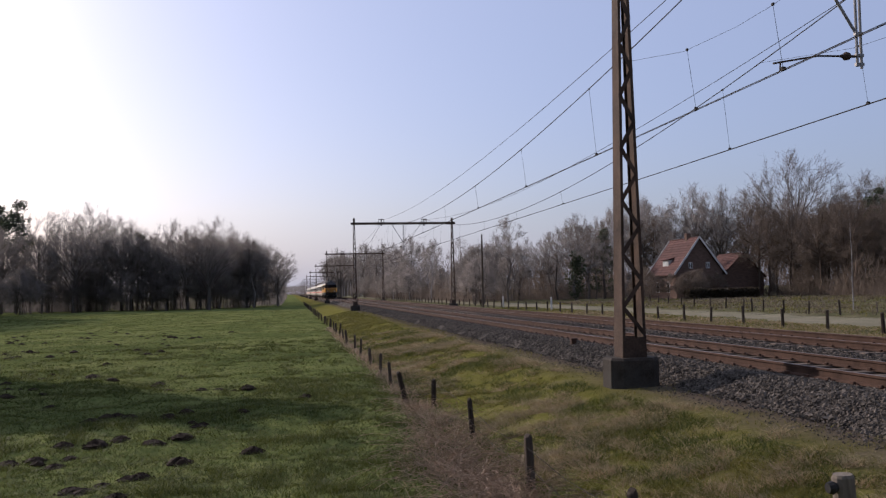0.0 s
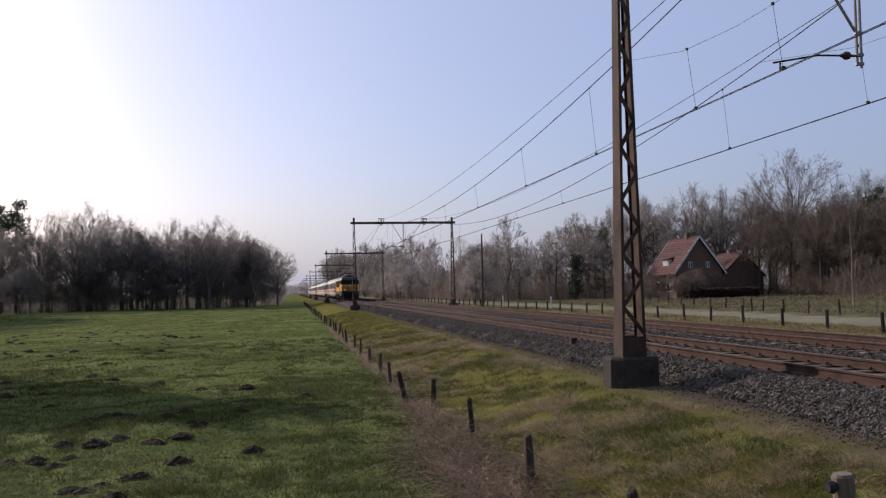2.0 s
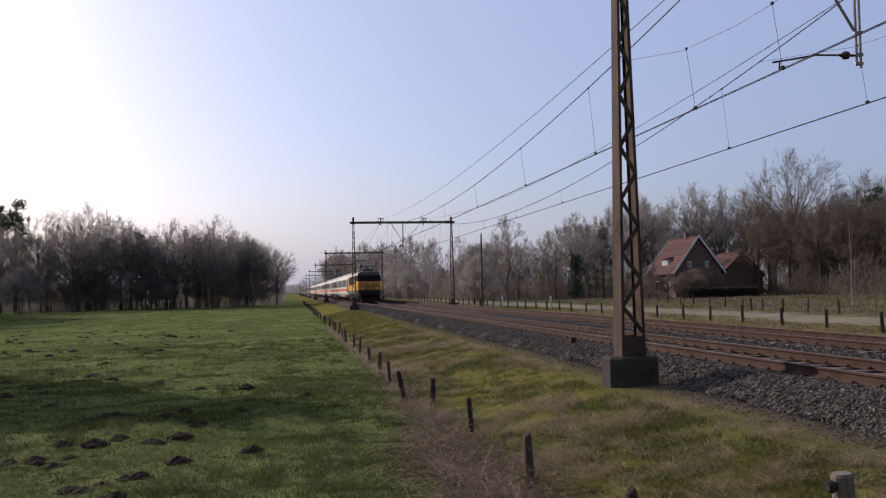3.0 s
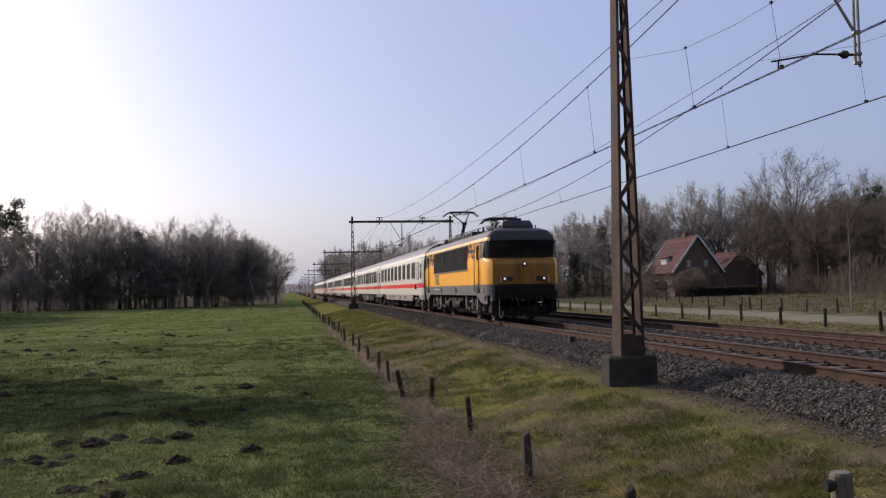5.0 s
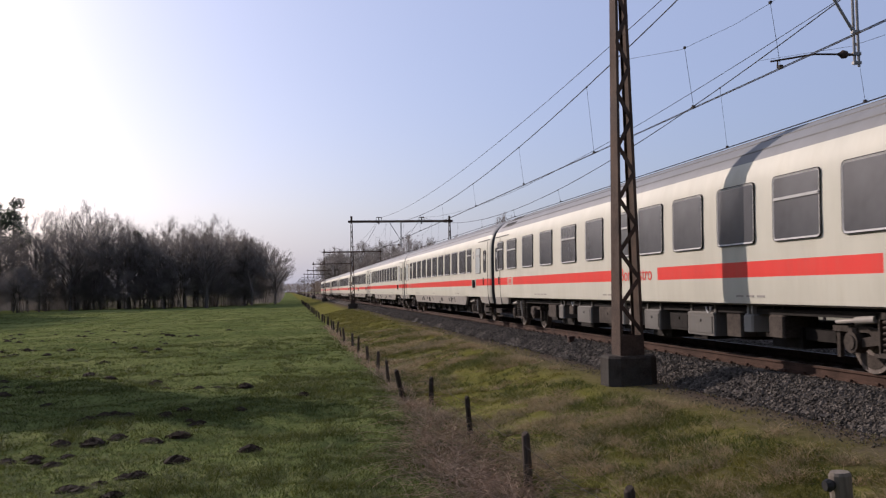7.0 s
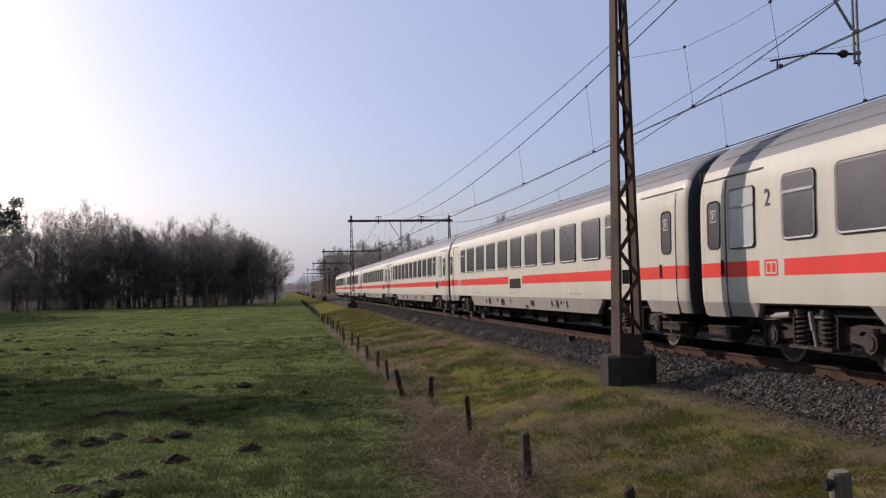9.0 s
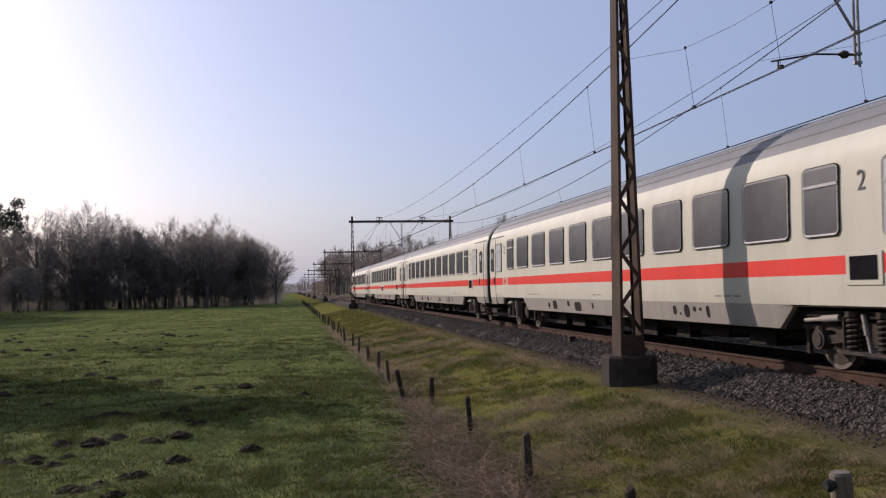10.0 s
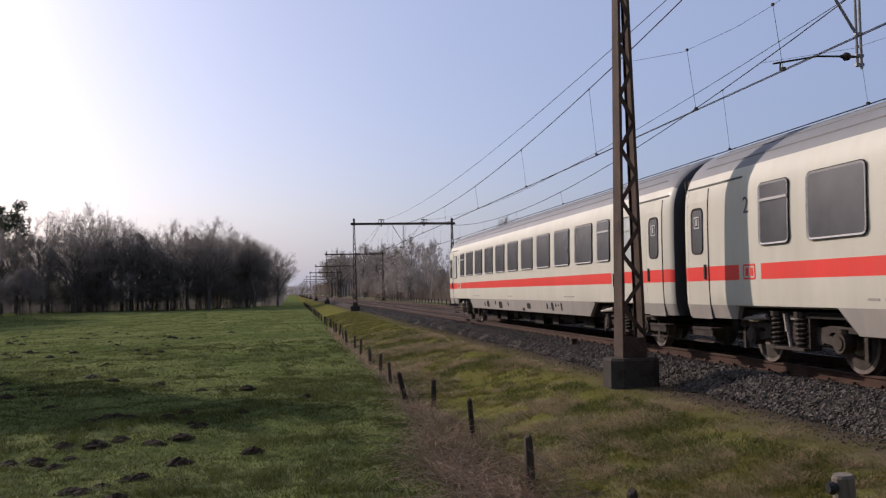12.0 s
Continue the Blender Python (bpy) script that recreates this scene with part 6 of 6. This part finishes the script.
hedge(45.6, 54.6, 98.5, 100.0, 1.25, 4)
for hx, hy, hs in ((47.5, 104, 0.5), (50, 106, 0.6), (44.5, 107, 0.6), (64, 103, 0.7), (46, 100.8, 0.42), (48.4, 105, 0.55), (49.3, 103.4, 0.5), (51.4, 107, 0.6), (53, 106.4, 0.55), (46.6, 106, 0.55), (42.5, 104, 0.5), (40.5, 102, 0.45)):
    plant(BROWNSCRUB[int(hx) % 2], hx, hy, hs)


# ---- fences ----
PALEWOOD = surface("pale_weathered_wood", (0.075, 0.064, 0.050), (0.19, 0.165, 0.135), 5, 45, 0.9, 0, 0.005, stretch=(1, 1, 0.12))


def post_mesh(r, h, seed):
    rng = random.Random(seed)
    s = Solid()
    rings = []
    for k, z in enumerate((-0.35, 0.15, h * 0.55, h - 0.03, h)):
        q = r * (1.06 - 0.06 * k) * (0.8 if k == 4 else 1)
        rings.append([(q * (1 + 0.09 * math.sin(i * 2.1 + seed)) * math.cos(i * math.pi / 4), q * (1 + 0.07 * math.cos(i * 1.7 + seed)) * math.sin(i * math.pi / 4), z + (0.02 * math.sin(i) if k == 4 else 0)) for i in range(8)])
    s.loft(rings)
    return s.mesh("post", WOOD, True)


def fence(label, posts, meshes, wires, wire_y):
    f = thing("fence", label, "fence")
    rng = random.Random(len(posts))
    for i, (x, y, lx, ly, s) in enumerate(posts):
        part("post", meshes[i % len(meshes)], None, f, m=Matrix.LocRotScale((x, y, float(land(x, y))), Euler((radians(lx), radians(ly), 0)), (1, 1, s)))
    for h in wires:
        s = Solid()
        pts = []
        for (x, y, lx, ly, sc), (x2, y2, *_r) in zip(posts[:wire_y], posts[1:wire_y + 1]):
            for u in (0, 0.5):
                xx, yy = x + (x2 - x) * u, y + (y2 - y) * u
                pts.append((xx - 0.055, yy, float(land(xx, yy)) + h - (0.03 if u else 0)))
        s.tube(pts, 0.004, 3)
        part("fence_wire", s, WIRE, f, "thin rusty fence wire")


corner = thing("fence_post", "pale sawn off wooden fence post beside the camera", "fence post")
corner.matrix_basis = pose(2.765, 4.12, -1.06, 0, -3, 0)
s = Solid()
s.loft([[(r * math.cos(a), r * math.sin(a), z) for a in [k * math.pi / 7 for k in range(14)]] for r, z in ((0.058, -0.3), (0.056, 0.7), (0.054, 1.425), (0.047, 1.44))])
part("post", s, PALEWOOD, corner)
s = Solid()
s.tube([(-0.05, -0.02, 1.385), (-0.075, -0.02, 1.385), (-0.10, -0.02, 1.385)], [0.02, 0.034, 0.026], 10)
part("wire_insulator", s, RUBBER, corner, "dark ring insulator")
LEFT = [(2.72, 7.05, 0, 0, 1.08), (2.77, 10.45, 0, -2, 0.95), (2.83, 14.2, 0, -4, 0.98), (2.86, 18.4, 0, 1, 0.9), (2.43, 19.6, 3, -13, 1.0), (2.48, 23.0, 0, -4, 1.0), (2.57, 26.7, 0, 2, 0.95)]
lrng = random.Random(12)
yy = 26.7
while yy < 190:
    yy += lrng.uniform(3.3, 4.2)
    LEFT.append((2.58 + lrng.uniform(-0.08, 0.08), yy, lrng.uniform(-3, 3), lrng.uniform(-6, 6), lrng.uniform(0.85, 1.08)))
fence("old wooden stake fence with thin wire along the meadow", LEFT, [post_mesh(0.052, 0.66, 1), post_mesh(0.058, 0.68, 2), post_mesh(0.047, 0.65, 3)], (0.52, 0.30), 14)
RIGHT, yy = [], 22.55
while yy < 230:
    RIGHT.append((20.93 + lrng.uniform(-0.06, 0.06), yy, lrng.uniform(-2, 2), lrng.uniform(-3, 3), lrng.uniform(0.92, 1.05)))
    yy += 3.30 + lrng.uniform(-0.12, 0.12)
fence("row of dark wooden posts between line and lane", RIGHT, [post_mesh(0.075, 0.80, 4), post_mesh(0.07, 0.82, 5)], (0.6,), 30)
BACK = [(32.9, 40.2), (31.5, 43.4), (30.6, 46.5), (30.4, 49.3), (30.5, 52.2), (30.6, 54.9), (31.3, 57.6), (32.1, 60.3), (32.6, 64.0), (33.2, 67.8), (34.0, 72.4), (34.9, 77.0), (35.9, 82.1), (37.2, 87.5), (38.6, 93.0)]
BACK = [(x, y, lrng.uniform(-3, 3), lrng.uniform(-4, 4), 1.0) for x, y in BACK]
fence("post and wire paddock fence beyond the lane", BACK, [post_mesh(0.06, 0.88, 6), post_mesh(0.05, 0.80, 7)], (0.75, 0.45), 14)
brace = Solid()
brace.tube([(33.0, 46.6, -0.5), (33.4, 47.2, 0.18)], 0.035, 6)
tagged(part('fence_brace', brace, WOOD, None), 'slanting wooden fence brace in rough grass', 'fence brace')
for x, y in ((22.6, 95.0), (22.4, 76.0)):
    s = Solid()
    s.box(-0.07, 0.07, -0.07, 0.07, -0.2, 1.15, 0, 0.03)
    tagged(part("marker_post", s, WHITE, None, m=pose(x, y, float(land(x, y)))), "pale painted marker post beside the lane", "marker post", "marker posts")
s = Solid()
s.box(-0.07, 0.07, -0.09, 0.09, -0.1, 0.15, 0, 0.02)
s.box(-0.09, 0.09, -0.11, 0.11, 0.15, 0.19, 0, 0.02)
tagged(part("cable_marker", s, RUST, None, m=pose(7.55, 23.6, -0.22)), "small rusty cable marker on the ballast edge", "cable marker")
tp = Solid()
tp.tube([(0, 0, -0.3), (0, 0, 7.9)], [0.12, 0.08], 8)
tagged(part("wooden_pole", tp, WOOD, None, m=pose(20.6, 96.0, -0.5)), "tall thin wooden pole among the trees", "pole")


# ---- molehills ----
def mound(seed):
    rng = random.Random(seed)
    s = Solid()
    rings = []
    for k, (r, z) in enumerate(((0.30, -0.05), (0.25, 0.035), (0.17, 0.10), (0.08, 0.145), (0.02, 0.155))):
        rings.append([(r * (1 + rng.uniform(-0.2, 0.2)) * math.cos(i * 0.5236), r * (1 + rng.uniform(-0.2, 0.2)) * math.sin(i * 0.5236), z + rng.uniform(-0.02, 0.02)) for i in range(12)])
    s.loft(rings)
    for _ in range(50):
        a, r = rng.uniform(0, 6.28), 0.33 * rng.random() ** 0.5
        q, x, y = rng.uniform(0.015, 0.04), r * math.cos(a), r * math.sin(a)
        z = 0.15 * (1 - r / 0.3)
        s.add([(x - q, y, z), (x + q, y - q, z), (x, y + q, z), (x, y, z + q * 1.5)], [(0, 1, 3), (1, 2, 3), (2, 0, 3)])
    return s.mesh("molehill", SOIL)


HILLS = [mound(k) for k in range(4)]
mrng = random.Random(77)
MOLE = [(-2.0, 12.3), (-3.7, 14.0), (-3.6, 15.2), (-3.1, 15.2), (-2.2, 15.0), (-1.8, 15.4), (-1.7, 17.0), (-1.6, 13.4), (-0.6, 13.9), (-2.5, 11.6), (-3.1, 18.3), (-1.0, 18.5), (-2.4, 18.2), (-3.8, 18.2), (-4.0, 13.8), (-3.3, 13.5), (-2.7, 11.8), (-10.3, 59.8), (-11.6, 63.1), (-13.3, 63.3), (-8.0, 52.7), (-5.4, 51.2), (-3.2, 27.3), (-5.9, 28.4), (-1.8, 23.3), (-3.1, 23.8), (0.3, 20.8), (-3.5, 25.0), (-3.8, 59.0), (-5.2, 52.4), (-3.6, 18.7), (-1.1, 23.1)]
MOLE += [(-2.6 - 0.17 * y + mrng.uniform(-0.9, 1.1) * y * 0.09, y) for y in [mrng.uniform(20, 62) for _ in range(58)]]
for i, (x, y) in enumerate(MOLE):
    for k in range(3 if i % 3 == 0 else 1):
        px, py = x + (mrng.uniform(-0.5, 0.5) if k else 0), y + (mrng.uniform(-0.6, 0.6) if k else 0)
        sc = mrng.uniform(0.5, 0.8) * (0.7 if k else 1) * (1 if i < 32 else 0.9)
        ob = new("molehill", HILLS[(i + k) % 4])
        ob.matrix_basis = Matrix.LocRotScale((px, py, float(land(px, py))), Euler((0, 0, mrng.uniform(0, 6))), (sc, sc, sc * mrng.uniform(0.62, 0.95)))
        tagged(ob, "dark crumbly earth molehill in the grass", "molehill", "molehills in the meadow")


# ---- grass ----
def blades(name, label, mat, n, area, height, width, seed, lean=0.5, clump=0.0, falloff=True, keep=None, fan=0.0, sparse=0.0):
    r = np.random.default_rng(seed)
    x0, x1, y0, y1 = area
    u = r.random(n)
    y = y0 * (y1 / y0) ** u if falloff else y0 + (y1 - y0) * u
    x = r.uniform(0, 1, n)
    x = x * (x1 - x0) + x0 if not fan else x1 - x * (x1 + 4 + fan * y)
    if clump:
        g = 1.5 * (patchy(x, y, 1.1, seed) + patchy(x, y, 0.32, seed + 1) + 0.7 * patchy(x, y, 3.7, seed + 2) - 1.35)
        ok = r.random(n) < np.clip(0.5 - sparse * 1.6 + clump * g, 0.0 if sparse else 0.03, 1)
        x, y = x[ok], y[ok]
    if keep is not None:
        ok = keep(x, y, r)
        x, y = x[ok], y[ok]
    k = len(x)
    z = land(x, y) - 0.004
    far = np.maximum(1.0, y / 14.0)
    h = r.uniform(0.5, 1.2, k) * height
    b = np.stack([x, y, z], 1)
    d = np.stack([r.normal(0, lean, k), r.normal(0, lean, k), np.ones(k)], 1) * h[:, None]
    a = r.uniform(0, 6.28, k)
    w = np.stack([np.cos(a), np.sin(a), 0 * a], 1) * (width * far * r.uniform(0.6, 1.3, k))[:, None]
    droop = d * np.array([1.9, 1.9, 1.0]) * 1.0
    v = np.stack([b - w, b + w, b + d * 0.6 + w * 0.6, b + d * 0.6 - w * 0.6, b + droop], 1).reshape(-1, 3)
    i = np.arange(k)[:, None] * 5
    quads, tris = i + np.array([[0, 1, 2, 3]]), i + np.array([[3, 2, 4]])
    cloud(v, quads.tolist() + tris.tolist(), name, mat, label, "grass")


blades("meadow_grass", "short green grazed meadow grass", BLADE, 260000, (-9.5, 2.9, 8.5, 140), 0.055, 0.005, 21, 0.7, 0.28, fan=0.31)
blades("near_meadow_grass", "dense short green grass in the near meadow", BLADE, 150000, (-9.5, 2.9, 8.5, 24), 0.05, 0.006, 35, 0.9, 0.3, fan=0.31)
blades("grass_tufts", "darker coarse tufts in the meadow grass", BLADE, 220000, (-9.5, 2.9, 8.5, 45), 0.11, 0.005, 28, 0.6, 2.0, fan=0.31, sparse=0.45)
blades("verge_grass", "short mossy yellow green verge grass", MOSSY, 190000, (2.9, 6.9, 6.0, 90), 0.075, 0.005, 22, 0.8, 1.5,
       keep=lambda x, y, r: r.random(len(x)) < np.clip((5.95 + 0.7 * patchy(x, y, 2.0, 5) - x) / 0.9, 0.05, 1))
blades("green_verge_tufts", "fresh green tufts among the verge grass", BLADE, 60000, (2.7, 5.6, 5.5, 50), 0.11, 0.005, 29, 0.7, 1.2, sparse=0.30)
blades("dry_verge_grass", "pale dry grass tufts on the verge", STRAW, 140000, (2.6, 6.0, 5.5, 45), 0.11, 0.004, 23, 1.2, 2.2, sparse=0.46)
blades("fence_brambles", "tangled reddish brown dead stems along the fence", BRAMBLE, 52000, (0.9, 3.6, 6.0, 60), 0.22, 0.004, 24, 1.0, 0.9,
       keep=lambda x, y, r: r.random(len(x)) < np.exp(-((x - 2.5 + 0.25 * np.exp(-((y - 11) / 4) ** 2)) / (0.20 + 0.30 * np.exp(-((y - 11.5) / 4.5) ** 2))) ** 2))


def bramble_stems(n, seed):
    """Long arching dead stems that tangle along the fence."""
    r = np.random.default_rng(seed)
    y = 6.3 + r.gamma(2.0, 2.6, n)
    x = 2.45 - 0.3 * np.exp(-((y - 11) / 4) ** 2) + r.normal(0, 1, n) * (0.12 + 0.24 * np.exp(-((y - 11.5) / 4) ** 2))
    reach, rise, az = r.uniform(0.3, 1.15, n), r.uniform(0.05, 0.34, n) * np.where(r.random(n) < 0.12, 1.5, 1.0), r.uniform(0, 6.283, n)
    z = land(x, y)
    us = np.linspace(0, 1, 7)
    wob = r.normal(0, 0.05, (n, 7, 2))
    px = x[:, None] + np.cos(az)[:, None] * reach[:, None] * us + wob[:, :, 0] * us
    py = y[:, None] + np.sin(az)[:, None] * reach[:, None] * us + wob[:, :, 1] * us
    pz = z[:, None] - 0.03 + rise[:, None] * np.sin(us * r.uniform(1.9, 2.9, (n, 1))) * 1.15
    rad = (r.uniform(0.0022, 0.0048, n)[:, None] * np.linspace(1, 0.45, 7))
    rings = []
    for a in (0, 2.094, 4.189):
        rings.append(np.stack([px - np.sin(az)[:, None] * rad * math.cos(a), py + np.cos(az)[:, None] * rad * math.cos(a), pz + rad * math.sin(a)], -1))
    v = np.stack(rings, 2).reshape(-1, 3)
    one = np.array([[k * 3 + c, k * 3 + (c + 1) % 3, k * 3 + 3 + (c + 1) % 3, k * 3 + 3 + c] for k in range(6) for c in range(3)])
    f = (np.arange(n)[:, None, None] * 21 + one[None]).reshape(-1, 4)
    cloud(v, f, "bramble_stems", BRAMBLE, "long arching dead bramble stems along the fence", "brambles")


bramble_stems(1500, 41)
blades("lane_grass", "dull dry grass beside the lane", STRAW, 30000, (16.5, 23.5, 22, 70), 0.12, 0.006, 25, 0.7, 0.6)


blades("rough_field_grass", "rough tawny grass beyond the lane", DEADGRASS, 46000, (30.3, 62, 40, 108), 0.24, 0.007, 26, 0.6, 1.6, falloff=False, sparse=0.25)
blades("rough_field_tufts", "dull green tufts beyond the lane", MOSSY, 30000, (30.0, 62, 40, 108), 0.16, 0.007, 27, 0.6, 1.6, falloff=False, sparse=0.3)
blades("lane_verge_grass", "short green grass between the posts and the lane", MOSSY, 40000, (16.6, 24.4, 22, 90), 0.10, 0.006, 30, 0.7, 0.8)


# ---- loose ballast stones ----
def stones(name, label, n, area, seed, size=0.031, stray=0.05):
    r = np.random.default_rng(seed)
    x0, x1, y0, y1 = area
    x = r.uniform(x0, x1, n)
    y = y0 * (y1 / y0) ** r.random(n)
    edge = 0.05 * np.sin(y * 1.9 + 2 * np.sin(y * 0.53))
    ok = (x > 6.98 + edge) | (r.random(n) < stray)
    x, y = x[ok], y[ok]
    k = len(x)
    s = size * r.uniform(0.6, 1.35, k)
    z = np.maximum(bed(x), land(x, y)) + s * r.uniform(-0.2, 0.7, k)
    base = np.array([[1, 0, 0.1], [0.1, 1, -0.1], [-1, 0.1, 0], [0, -1, 0.1], [0.1, 0, 0.85], [0, 0.1, -0.85], ])
    shape = base[None] * r.uniform(0.65, 1.35, (k, 6, 1)) * s[:, None, None] + r.normal(0, 0.12, (k, 6, 3)) * s[:, None, None]
    a, b = r.uniform(0, 6.28, k), r.uniform(-0.9, 0.9, k)
    ca, sa, cb, sb = np.cos(a), np.sin(a), np.cos(b), np.sin(b)
    rot = np.stack([np.stack([ca, -sa * cb, sa * sb], 1), np.stack([sa, ca * cb, -ca * sb], 1), np.stack([0 * a, sb, cb], 1)], 1)
    v = np.einsum('kij,knj->kni', rot, shape) + np.stack([x, y, z], 1)[:, None]
    f = np.array([[0, 1, 4], [1, 2, 4], [2, 3, 4], [3, 0, 4], [1, 0, 5], [2, 1, 5], [3, 2, 5], [0, 3, 5]])
    faces = (np.arange(k)[:, None, None] * 6 + f[None]).reshape(-1, 3)
    cloud(v.reshape(-1, 3), faces, name, STONE, label, "ballast stones")


stones("ballast_stones", "loose grey crushed stones on the ballast shoulder", 76000, (6.9, 8.1, 9.0, 110), 31)
stones("stray_gravel", "small stray gravel on the earth path beside the ballast", 9000, (6.2, 7.05, 9.0, 60), 33, 0.015, 0.3)
stones("ballast_stones", "loose grey crushed stones between the tracks", 16000, (9.9, 12.3, 14, 55), 32)


# ---- the train runs through at a steady speed ----
SPEED, LOCO_Y = 34.87, 23.25            # metres a second; the locomotive's middle at 5.5 s
# small lead or lag of the train against that speed, every half second
LAG = [1.2, 1.9, 1.6, 2.1, 1.9, 1.2, 1.4, 1.3, 1.2, 1.1, 1.05, 0.05, 0.5, -0.3, 0.4, 0.25, 0.15, 0.2, 0.2, -0.34, 0.22, -0.6, 0.2, -0.6, 0.0]


def motions():
    def rows(y):
        return [(0.5 * k, pose(TRACK, y - SPEED * (0.5 * k - 5.5) + LAG[k], 0)) for k in range(25)]
    walk(loco, rows(LOCO_Y))
    for i, c in enumerate(coaches):
        walk(c, rows(45.42 + 26.4 * i))


motions()
